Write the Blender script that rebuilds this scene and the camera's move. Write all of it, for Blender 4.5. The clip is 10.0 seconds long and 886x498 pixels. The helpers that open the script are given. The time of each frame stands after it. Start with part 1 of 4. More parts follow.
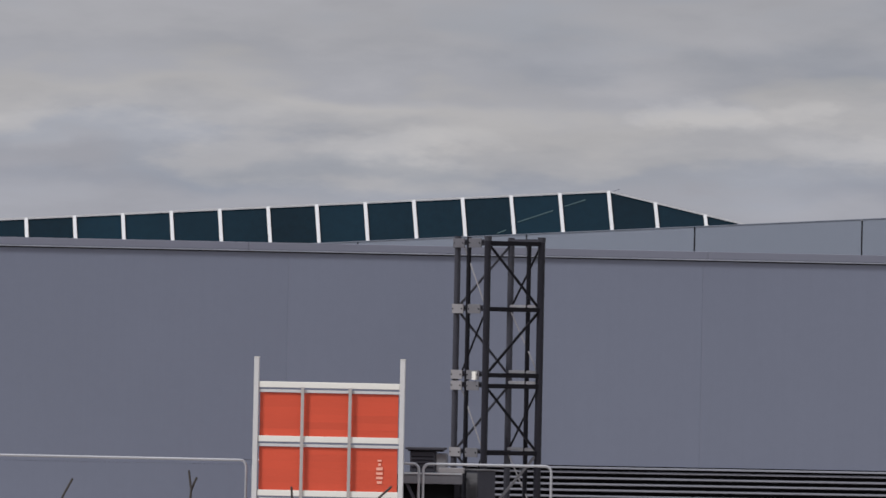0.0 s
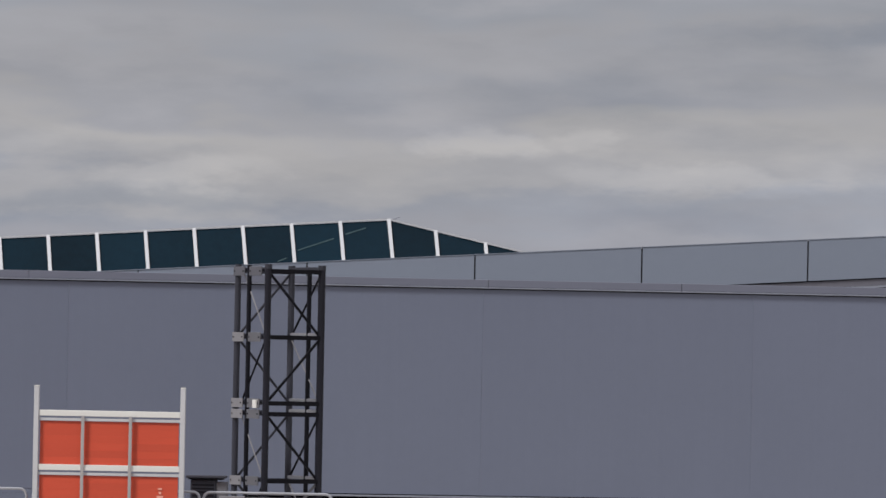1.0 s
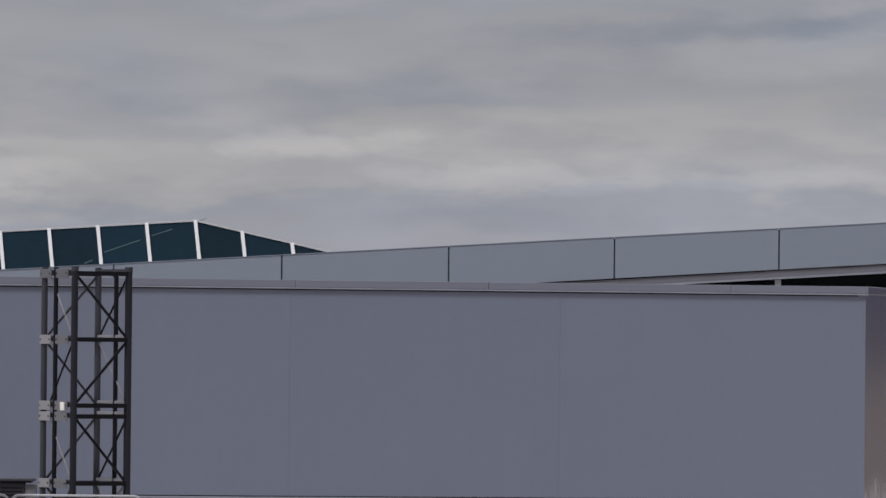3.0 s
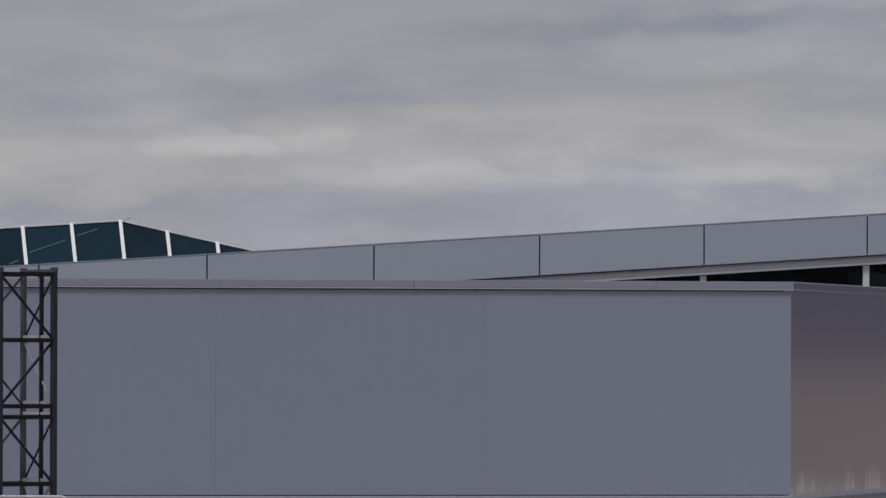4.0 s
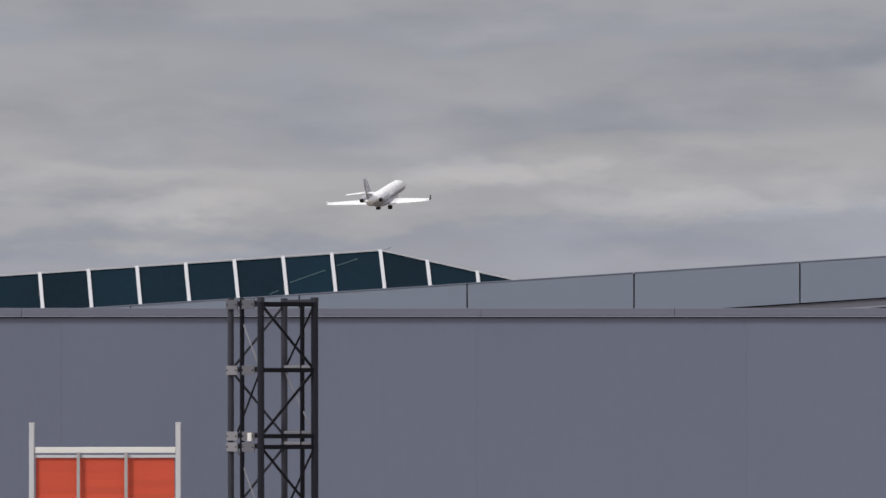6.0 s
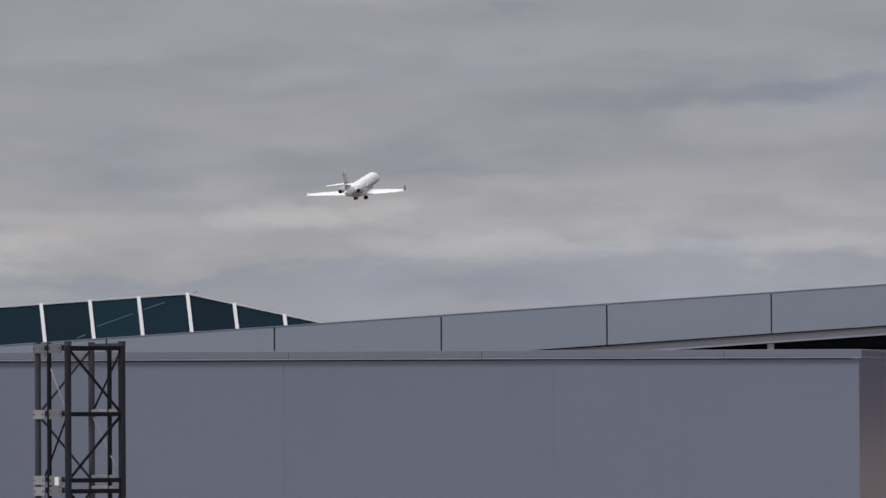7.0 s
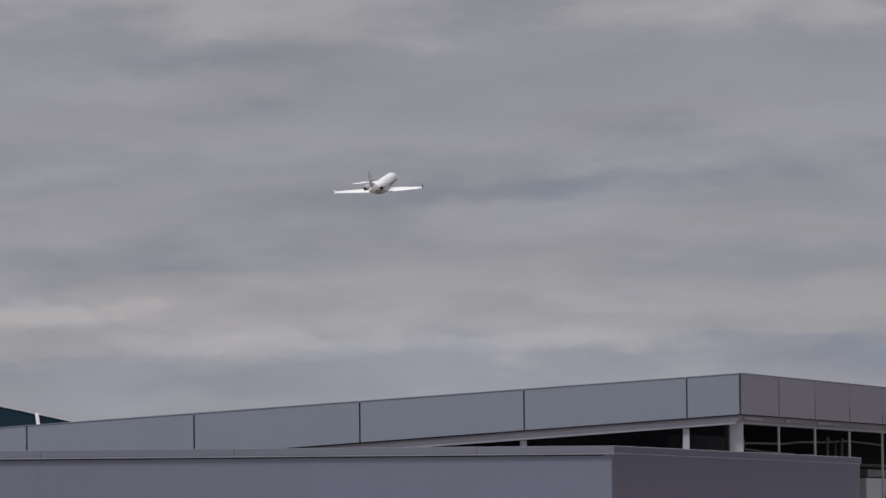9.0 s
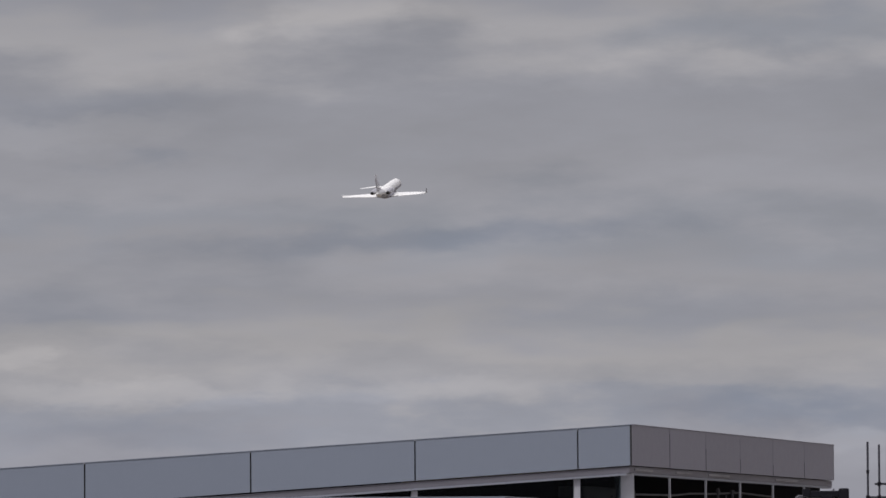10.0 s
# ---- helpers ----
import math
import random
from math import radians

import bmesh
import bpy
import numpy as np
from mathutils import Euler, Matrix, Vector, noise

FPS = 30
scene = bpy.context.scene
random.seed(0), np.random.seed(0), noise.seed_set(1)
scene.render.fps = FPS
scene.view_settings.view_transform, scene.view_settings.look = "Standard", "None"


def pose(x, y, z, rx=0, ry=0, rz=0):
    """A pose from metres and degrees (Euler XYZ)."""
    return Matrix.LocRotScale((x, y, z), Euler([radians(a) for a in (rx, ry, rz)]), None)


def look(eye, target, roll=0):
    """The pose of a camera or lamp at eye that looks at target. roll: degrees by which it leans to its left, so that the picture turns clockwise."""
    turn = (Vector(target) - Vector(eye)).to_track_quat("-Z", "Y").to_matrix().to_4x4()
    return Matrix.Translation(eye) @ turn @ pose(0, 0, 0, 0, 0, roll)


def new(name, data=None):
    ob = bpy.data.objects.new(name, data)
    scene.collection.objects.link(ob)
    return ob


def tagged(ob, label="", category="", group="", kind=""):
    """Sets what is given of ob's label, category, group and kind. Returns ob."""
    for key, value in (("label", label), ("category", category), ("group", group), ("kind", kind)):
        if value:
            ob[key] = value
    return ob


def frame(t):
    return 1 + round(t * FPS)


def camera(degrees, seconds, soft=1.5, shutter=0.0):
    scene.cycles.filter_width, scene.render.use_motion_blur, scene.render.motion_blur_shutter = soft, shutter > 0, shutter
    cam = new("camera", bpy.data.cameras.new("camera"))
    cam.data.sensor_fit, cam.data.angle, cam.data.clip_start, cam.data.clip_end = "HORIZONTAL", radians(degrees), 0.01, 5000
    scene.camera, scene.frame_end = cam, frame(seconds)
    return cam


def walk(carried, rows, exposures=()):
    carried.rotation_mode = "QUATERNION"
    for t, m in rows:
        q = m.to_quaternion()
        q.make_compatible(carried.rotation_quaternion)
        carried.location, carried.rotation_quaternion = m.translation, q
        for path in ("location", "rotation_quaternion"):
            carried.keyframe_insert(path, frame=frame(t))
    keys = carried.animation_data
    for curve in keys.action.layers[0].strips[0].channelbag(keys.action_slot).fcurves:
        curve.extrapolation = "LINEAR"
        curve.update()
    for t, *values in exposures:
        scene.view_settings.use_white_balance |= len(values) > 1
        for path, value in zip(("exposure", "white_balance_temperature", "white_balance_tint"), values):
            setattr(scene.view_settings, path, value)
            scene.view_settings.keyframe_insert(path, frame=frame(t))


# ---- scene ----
# A long lens on a high deck, turned by hand; it stays in one place.
EYE = 9.0
cam = camera(7.56, 10.0, soft=1.5, shutter=0.08)
ROWS = [
    (0.00, 3.4940, 0.7985, -1.14),
    (0.50, 2.5170, 0.9012, -1.26),
    (1.00, 1.6180, 1.0748, -1.08),
    (1.50, 1.0140, 1.1920, -0.73),
    (2.00, 0.6890, 1.2290, -0.48),
    (2.50, 0.3780, 1.1745, -0.51),
    (3.00, -0.0235, 1.0958, -0.55),
    (3.20, -0.1980, 1.0995, -0.53),
    (4.30, -0.7481, 1.0762, -0.05),
    (4.50, -0.7394, 1.1056, 0.00),
    (4.70, -0.7433, 1.1148, -0.00),
    (4.85, -0.5068, 1.1293, -0.00),
    (5.00, 0.4527, 1.1436, -0.00),
    (5.10, 0.9991, 1.1630, -0.00),
    (5.20, 1.4848, 1.1818, 0.00),
    (5.45, 2.1952, 1.2201, -0.00),
    (5.75, 2.0024, 1.2781, 0.05),
    (6.05, 1.4188, 1.3364, 0.10),
    (6.30, 0.8350, 1.3897, 0.12),
    (6.50, 0.5561, 1.4720, 0.14),
    (7.00, -0.0711, 1.6858, 0.35),
    (7.50, -0.6517, 1.8645, 0.46),
    (8.00, -1.1410, 2.0112, 0.53),
    (8.50, -1.6598, 2.2290, 0.62),
    (9.00, -2.1775, 2.5024, 0.64),
    (9.50, -2.6839, 2.7017, 0.49),
    (10.00, -3.1125, 2.9243, 0.46),
]
walk(cam, [(t, pose(0, 0, EYE, 90 + pitch, roll, yaw)) for t, yaw, pitch, roll in ROWS],
     exposures=((0.0, 0.06, 6500, 10.0), (0.8, 0.00, 6500, 10.0), (1.5, -0.04, 6500, 10.0), (3.0, -0.06, 6500, 10.0), (4.5, -0.05, 6500, 10.0), (6.5, 0.00, 6500, 10.5), (7.0, -0.08, 6500, 11.0), (7.5, -0.20, 6500, 11.0), (8.0, -0.28, 6500, 11.5), (9.0, -0.22, 6500, 12.2), (10.0, -0.18, 6500, 12.2)))

# ---- light: a bright overcast sky with a soft sun, high behind the camera's left ----
SUN_UP, SUN_SIDE = 46.0, 230.0     # degrees above the horizon; compass turn from +y towards +x


def node(tree, kind, **values):
    n = tree.nodes.new(kind)
    for key, value in values.items():
        if key in n.inputs:
            n.inputs[key].default_value = value
    return n


def build_world():
    w = bpy.data.worlds.new("overcast_sky")
    scene.world = w
    w.use_nodes = True
    t = w.node_tree
    t.nodes.clear()
    out = t.nodes.new("ShaderNodeOutputWorld")
    back = t.nodes.new("ShaderNodeBackground")
    back.inputs["Strength"].default_value = 1.0
    sky = t.nodes.new("ShaderNodeTexSky")
    sky.sky_type, sky.sun_disc = "NISHITA", False
    sky.sun_elevation, sky.sun_rotation = radians(SUN_UP), radians(SUN_SIDE)
    dim = node(t, "ShaderNodeVectorMath")
    dim.operation = "SCALE"
    dim.inputs["Scale"].default_value = 0.08
    t.links.new(sky.outputs[0], dim.inputs[0])
    co = t.nodes.new("ShaderNodeTexCoord")
    # cloud layers: stretched noise bends the elevation before it is read off as layers
    def stretched(sx, sz, scale, detail, rough, seed):
        m = t.nodes.new("ShaderNodeMapping")
        m.inputs["Scale"].default_value = (sx, sx, sz)
        m.inputs["Location"].default_value = (seed, seed * 0.7, seed * 1.3)
        m.inputs["Rotation"].default_value = (0, radians(2.0), 0)
        t.links.new(co.outputs["Generated"], m.inputs[0])
        n = node(t, "ShaderNodeTexNoise", Scale=scale, Detail=detail, Roughness=rough)
        t.links.new(m.outputs[0], n.inputs["Vector"])
        return n
    broad = stretched(1.0, 5.0, 13.0, 3.0, 0.55, 2.3)
    fine = stretched(1.0, 3.4, 34.0, 6.0, 0.55, 5.1)
    sep = t.nodes.new("ShaderNodeSeparateXYZ")
    t.links.new(co.outputs["Generated"], sep.inputs[0])

    def maths(op, a, b):
        n = t.nodes.new("ShaderNodeMath")
        n.operation = op
        for i, v in enumerate((a, b)):
            if isinstance(v, (int, float)):
                n.inputs[i].default_value = v
            else:
                t.links.new(v, n.inputs[i])
        return n.outputs[0]
    wob = maths("MULTIPLY", maths("SUBTRACT", broad.outputs[0], 0.5), 0.030)
    wob2 = maths("MULTIPLY", maths("SUBTRACT", fine.outputs[0], 0.5), 0.024)
    height = maths("ADD", maths("ADD", sep.outputs[2], wob), wob2)
    ramp = t.nodes.new("ShaderNodeValToRGB")
    stops = [(0.0, (0.341, 0.348, 0.400)), (0.20, (0.350, 0.356, 0.405)), (0.255, (0.326, 0.341, 0.395)), (0.30, (0.381, 0.381, 0.410)),
             (0.36, (0.406, 0.399, 0.415)), (0.42, (0.338, 0.341, 0.378)), (0.48, (0.352, 0.351, 0.382)), (0.55, (0.308, 0.318, 0.358)), (0.62, (0.336, 0.337, 0.370)),
             (0.74, (0.316, 0.319, 0.354)), (0.84, (0.391, 0.383, 0.399)), (0.92, (0.306, 0.309, 0.344)), (1.0, (0.370, 0.363, 0.383))]
    ramp.color_ramp.interpolation = "EASE"
    el = ramp.color_ramp.elements
    el[0].position, el[0].color = stops[0][0], (*stops[0][1], 1)
    el[1].position, el[1].color = stops[-1][0], (*stops[-1][1], 1)
    for p, c in stops[1:-1]:
        e = el.new(p)
        e.color = (*c, 1)
    t.links.new(maths("MULTIPLY", height, 10.0), ramp.inputs[0])
    grain = t.nodes.new("ShaderNodeMapRange")
    for key, v in (("From Min", 0.3), ("From Max", 0.7), ("To Min", 0.90), ("To Max", 1.10)):
        grain.inputs[key].default_value = v
    t.links.new(fine.outputs[0], grain.inputs["Value"])
    # an overcast sky grows brighter towards its top
    lift = t.nodes.new("ShaderNodeMapRange")
    for key, v in (("From Min", 0.10), ("From Max", 0.9), ("To Min", 1.0), ("To Max", ZENITH)):
        lift.inputs[key].default_value = v
    t.links.new(sep.outputs[2], lift.inputs["Value"])
    both = maths("MULTIPLY", grain.outputs[0], lift.outputs[0])
    cloud = node(t, "ShaderNodeVectorMath")
    cloud.operation = "SCALE"
    t.links.new(ramp.outputs[0], cloud.inputs[0])
    t.links.new(both, cloud.inputs["Scale"])
    # single clouds: soft ovals in degrees of heading and elevation, their outlines bent by noise
    def warped(seed, sx, sz, amount):
        n = stretched(sx, sz, 46.0, 5.0, 0.56, seed)
        off = node(t, "ShaderNodeVectorMath")
        off.operation = "MULTIPLY_ADD"
        t.links.new(n.outputs["Color"], off.inputs[0])
        off.inputs[1].default_value = amount
        off.inputs[2].default_value = [-0.5 * v for v in amount]
        return off.outputs[0]
    flat = t.nodes.new("ShaderNodeCombineXYZ")
    for i, k in ((0, 0), (1, 2)):
        t.links.new(maths("MULTIPLY", sep.outputs[k], math.degrees(1.0)), flat.inputs[i])
    bent = t.nodes.new("ShaderNodeVectorMath")
    bent.operation = "ADD"
    t.links.new(flat.outputs[0], bent.inputs[0])
    # x takes the noise across, y takes it upwards
    t.links.new(warped(8.7, 1.0, 2.6, (2.6, 0.62, 0.0)), bent.inputs[1])
    total = None
    for az, el, wide, high, tilt, strength in CLOUDS:
        mp = t.nodes.new("ShaderNodeMapping")
        mp.vector_type = "TEXTURE"
        mp.inputs["Location"].default_value = (az, el, 0)
        mp.inputs["Rotation"].default_value = (0, 0, radians(tilt))
        mp.inputs["Scale"].default_value = (wide, high, 1)
        t.links.new(bent.outputs[0], mp.inputs[0])
        ln = t.nodes.new("ShaderNodeVectorMath")
        ln.operation = "LENGTH"
        t.links.new(mp.outputs[0], ln.inputs[0])
        fall = t.nodes.new("ShaderNodeMapRange")
        fall.interpolation_type = "SMOOTHERSTEP"
        for key, v in (("From Min", 0.25 if strength > 0 else 0.0), ("From Max", 1.0 if strength > 0 else 1.1), ("To Min", 0.85 * abs(strength)), ("To Max", 0.0)):
            fall.inputs[key].default_value = v
        t.links.new(ln.outputs["Value"], fall.inputs["Value"])
        acc = t.nodes.new("ShaderNodeVectorMath")
        acc.operation = "MULTIPLY_ADD"
        t.links.new(fall.outputs[0], acc.inputs[0])
        acc.inputs[1].default_value = (1.0, 0.95, 0.82) if strength > 0 else (-1.0, -0.80, -0.52)
        if total:
            t.links.new(total, acc.inputs[2])
        else:
            acc.inputs[2].default_value = (1, 1, 1)
        total = acc.outputs[0]
    shaped = t.nodes.new("ShaderNodeVectorMath")
    shaped.operation = "MULTIPLY"
    t.links.new(cloud.outputs[0], shaped.inputs[0])
    t.links.new(total, shaped.inputs[1])
    mix = t.nodes.new("ShaderNodeMix")
    mix.data_type = "RGBA"
    mix.inputs[0].default_value = 0.94
    t.links.new(dim.outputs[0], mix.inputs[6])
    t.links.new(shaped.outputs[0], mix.inputs[7])
    t.links.new(mix.outputs[2], back.inputs[0])
    t.links.new(back.outputs[0], out.inputs[0])


ZENITH = 2.2
# heading and elevation in degrees, half width, half height, tilt, lighter (+) or darker (-)
CLOUDS = (
    (-6.5, 1.80, 1.9, 0.22, 1, 0.16), (-3.7, 1.66, 1.1, 0.22, 6, 0.20), (-3.6, 1.95, 2.2, 0.20, 2, 0.10), (-1.3, 1.97, 0.75, 0.20, -2, 0.22),
    (-0.4, 1.97, 0.55, 0.18, 0, 0.18), (0.5, 1.70, 1.9, 0.17, -1, 0.18), (3.0, 1.74, 1.9, 0.17, 1, 0.14), (2.15, 4.85, 1.0, 0.30, 0, 0.24),
    (-0.2, 3.95, 1.7, 0.22, 1, 0.12), (5.4, 4.42, 1.9, 0.22, 2, 0.11), (6.6, 1.30, 1.0, 0.14, 0, 0.12),
    (-4.4, 1.40, 2.2, 0.22, 2, -0.22), (-6.8, 1.36, 1.4, 0.18, 0, -0.12), (-2.6, 2.48, 1.6, 0.26, -2, -0.15), (-0.2, 2.42, 1.7, 0.30, 1, -0.17),
    (0.5, 1.33, 2.0, 0.18, 0, -0.13), (2.9, 3.00, 3.2, 0.20, 2.5, -0.27), (0.7, 3.67, 0.8, 0.15, 0, -0.16), (0.2, 4.20, 1.7, 0.22, -1, -0.13),
    (5.9, 4.80, 1.7, 0.32, 3, -0.26), (5.9, 1.54, 1.9, 0.22, 0, -0.24), (0.9, 2.80, 2.6, 0.28, 0, -0.07), (4.8, 2.35, 2.2, 0.24, 1, -0.13),
)
build_world()
lamp = bpy.data.lights.new("sun", "SUN")
lamp.energy, lamp.angle, lamp.color = 2.6, radians(12), (1.0, 0.98, 0.95)
sun = new("sun", lamp)
a, e = radians(SUN_SIDE), radians(SUN_UP)
sun.matrix_world = look((0, 0, 60), (-math.sin(a) * math.cos(e) * 50, -math.cos(a) * math.cos(e) * 50, 60 - math.sin(e) * 50))


# ---- materials ----
def surface(name, colour, rough=0.5, metal=0.0, spread=0.12, grain=3.0, stretch=(1, 1, 1), bump=0.05, each=0.0, streak=0.0, spec=0.5):
    """A painted, metal or mineral surface: broad stains, fine grain, a little relief; each: how far single pieces differ."""
    m = bpy.data.materials.new(name)
    m.use_nodes = True
    t = m.node_tree
    b = t.nodes["Principled BSDF"]
    b.inputs["Metallic"].default_value = metal
    b.inputs["Specular IOR Level"].default_value = spec
    co = t.nodes.new("ShaderNodeTexCoord")
    mp = t.nodes.new("ShaderNodeMapping")
    mp.inputs["Scale"].default_value = stretch
    t.links.new(co.outputs["Object"], mp.inputs[0])
    broad = node(t, "ShaderNodeTexNoise", Scale=grain * 0.25, Detail=4.0, Roughness=0.6)
    fine = node(t, "ShaderNodeTexNoise", Scale=grain * 7.0, Detail=5.0, Roughness=0.65)
    t.links.new(mp.outputs[0], broad.inputs["Vector"])
    t.links.new(mp.outputs[0], fine.inputs["Vector"])

    def maths(op, p, q):
        n = t.nodes.new("ShaderNodeMath")
        n.operation = op
        for i, v in enumerate((p, q)):
            if isinstance(v, (int, float)):
                n.inputs[i].default_value = v
            else:
                t.links.new(v, n.inputs[i])
        return n.outputs[0]
    total = maths("ADD", maths("MULTIPLY", broad.outputs[0], 1.3), maths("MULTIPLY", fine.outputs[0], 0.7))
    value = maths("ADD", maths("MULTIPLY", maths("SUBTRACT", total, 1.0), spread * 2.0), 1.0)
    if streak:
        ms = t.nodes.new("ShaderNodeMapping")
        ms.inputs["Scale"].default_value = (9.0, 9.0, 0.25)
        t.links.new(co.outputs["Object"], ms.inputs[0])
        run = node(t, "ShaderNodeTexNoise", Scale=1.4, Detail=4.0, Roughness=0.7)
        t.links.new(ms.outputs[0], run.inputs["Vector"])
        value = maths("ADD", value, maths("MULTIPLY", maths("SUBTRACT", run.outputs[0], 0.5), streak))
    if each:
        info = t.nodes.new("ShaderNodeObjectInfo")
        value = maths("ADD", value, maths("MULTIPLY", maths("SUBTRACT", info.outputs["Random"], 0.5), each))
    sc = t.nodes.new("ShaderNodeVectorMath")
    sc.operation = "SCALE"
    sc.inputs[0].default_value = colour
    t.links.new(value, sc.inputs["Scale"])
    t.links.new(sc.outputs[0], b.inputs["Base Color"])
    t.links.new(maths("ADD", maths("MULTIPLY", maths("SUBTRACT", fine.outputs[0], 0.5), 0.25), rough), b.inputs["Roughness"])
    if bump:
        bp = node(t, "ShaderNodeBump", Strength=bump, Distance=0.01)
        t.links.new(fine.outputs[0], bp.inputs["Height"])
        t.links.new(bp.outputs[0], b.inputs["Normal"])
    return m


def pane_glass(name, tint, clear):
    """Window glass: some light passes, the rest mirrors the sky by its Fresnel."""
    m = bpy.data.materials.new(name)
    m.use_nodes = True
    t = m.node_tree
    t.nodes.clear()
    out = t.nodes.new("ShaderNodeOutputMaterial")
    tr = t.nodes.new("ShaderNodeBsdfTransparent")
    tr.inputs[0].default_value = (*[c * clear for c in tint], 1)
    gl = node(t, "ShaderNodeBsdfGlossy", Roughness=0.03)
    gl.inputs[0].default_value = (0.9, 0.95, 1, 1)
    fr = node(t, "ShaderNodeFresnel", IOR=1.16)
    mx = t.nodes.new("ShaderNodeMixShader")
    t.links.new(fr.outputs[0], mx.inputs[0])
    t.links.new(tr.outputs[0], mx.inputs[1])
    t.links.new(gl.outputs[0], mx.inputs[2])
    t.links.new(mx.outputs[0], out.inputs[0])
    return m


WALL_GREY = surface("grey_coated_steel", (0.158, 0.177, 0.242), 0.42, spread=0.065, grain=1.2, bump=0.02, streak=0.07, each=0.03)
CAP_GREY = surface("grey_flashing", (0.160, 0.170, 0.222), 0.5, spread=0.06, grain=2, bump=0.02)
LIP_PALE = surface("pale_flashing_lip", (0.26, 0.275, 0.33), 0.45, spread=0.08, grain=3)
FASCIA = surface("pale_blue_grey_cladding", (0.222, 0.254, 0.32), 0.45, spread=0.04, grain=0.8, bump=0.01, each=0.03, streak=0.03)
JOINT = surface("dark_joint", (0.03, 0.03, 0.035), 0.7)
SOFFIT = surface("weathered_soffit", (0.150, 0.148, 0.178), 0.65, spread=0.22, grain=1.2)
WHITE_PAINT = surface("white_painted_metal", (0.71, 0.70, 0.67), 0.45, spread=0.06, grain=4)
POST_GREY = surface("pale_grey_painted_post", (0.40, 0.41, 0.46), 0.5, spread=0.08, grain=4)
MULLION = surface("white_glazing_bar", (0.56, 0.57, 0.60), 0.4, spread=0.05, grain=3)
STEEL_DARK = surface("dark_grey_steel", (0.008, 0.008, 0.012), 0.5, spread=0.3, grain=9, bump=0.08, spec=0.14)
LEG_STEEL = surface("weathered_dark_leg_steel", (0.015, 0.015, 0.022), 0.42, spread=0.35, grain=7, bump=0.08, spec=0.22)
STEEL_MID = surface("grey_steel", (0.040, 0.041, 0.054), 0.5, spread=0.3, grain=9, bump=0.08, spec=0.25)
GALV = surface("galvanised_tube", (0.40, 0.41, 0.45), 0.4, metal=0.4, spread=0.12, grain=9)
PLATE = surface("pale_bracket_plate", (0.22, 0.215, 0.23), 0.5, spread=0.25, grain=6)
PLATE_DULL = surface("dull_bracket_plate", (0.13, 0.13, 0.145), 0.5, spread=0.25, grain=6)
SCREEN_GREY = surface("pale_grey_frame_paint", (0.53, 0.53, 0.55), 0.45, spread=0.1, grain=4)
UPRIGHT = surface("warm_grey_bar", (0.36, 0.34, 0.34), 0.5, spread=0.15, grain=5)
ORANGE = surface("orange_red_slats", (0.57, 0.071, 0.032), 0.55, spread=0.13, grain=3, stretch=(0.35, 1, 5), bump=0.1, each=0.12)
# tower steel with the light on the side collars put into its colour
LIT_COLLAR = surface("pale_collar_steel", (0.34, 0.34, 0.37), 0.5, spread=0.2, grain=6)
CABINET = surface("grey_cabinet_paint", (0.11, 0.11, 0.12), 0.5, spread=0.12, grain=5)
BLADE = surface("grey_louvre_blade", (0.20, 0.205, 0.245), 0.4, spread=0.08, grain=3)
# stands in for deep shade behind the louvres and under the fan stand
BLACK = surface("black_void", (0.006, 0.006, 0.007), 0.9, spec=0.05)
ROOF = surface("grey_roof_membrane", (0.40, 0.37, 0.34), 0.85, spread=0.2, grain=0.8)
RENDERED = surface("grey_concrete", (0.28, 0.28, 0.27), 0.8, spread=0.15, grain=0.8)
# near black: the shade of the unlit room is put into the colour
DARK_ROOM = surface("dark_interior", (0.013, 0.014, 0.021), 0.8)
DUSTY = surface("dusty_grey_pipe", (0.10, 0.10, 0.118), 0.6, spread=0.3, grain=6)
TEAL = surface("dark_teal_glass", (0.003, 0.0155, 0.027), 0.10, spread=0.4, grain=0.9, bump=0.0, each=0.4, spec=0.14)
PALE_TEAL = surface("pale_teal_bar", (0.07, 0.125, 0.14), 0.5, spread=0.3, grain=4)
GLASS = pane_glass("window_glass", (0.75, 0.8, 0.82), 0.8)
JET_WHITE = surface("white_aircraft_paint", (0.88, 0.88, 0.88), 0.3, spread=0.03, grain=0.5, bump=0)
JET_GREY = surface("grey_aircraft_paint", (0.30, 0.30, 0.33), 0.35, spread=0.08, grain=0.5, bump=0)
JET_FIN = surface("silver_fin_paint", (0.52, 0.52, 0.55), 0.35, spread=0.3, grain=1.2, bump=0)
# this grey puts shade on the white jet's underside and engine pods
JET_SHADE = surface("light_grey_aircraft_paint", (0.38, 0.38, 0.42), 0.35, spread=0.05, grain=0.5, bump=0)
JET_DARK = surface("dark_exhaust_metal", (0.03, 0.03, 0.033), 0.5, metal=0.5, bump=0)
RUBBER = surface("tyre_rubber", (0.02, 0.02, 0.02), 0.8, bump=0)
BARK = surface("twig_bark", (0.055, 0.048, 0.046), 0.9, spread=0.4, grain=20, bump=0.2)
GROUND = surface("dry_grass_and_apron", (0.17, 0.145, 0.118), 0.95, spread=0.35, grain=0.05, bump=0.0)
# colour of the added hills, set for their reflection in the side wall
HILL = surface("far_woodland", (0.040, 0.042, 0.060), 0.95, spread=0.35, grain=0.02, bump=0.0)
FADED = surface("faded_pale_marks", (0.78, 0.36, 0.28), 0.6)


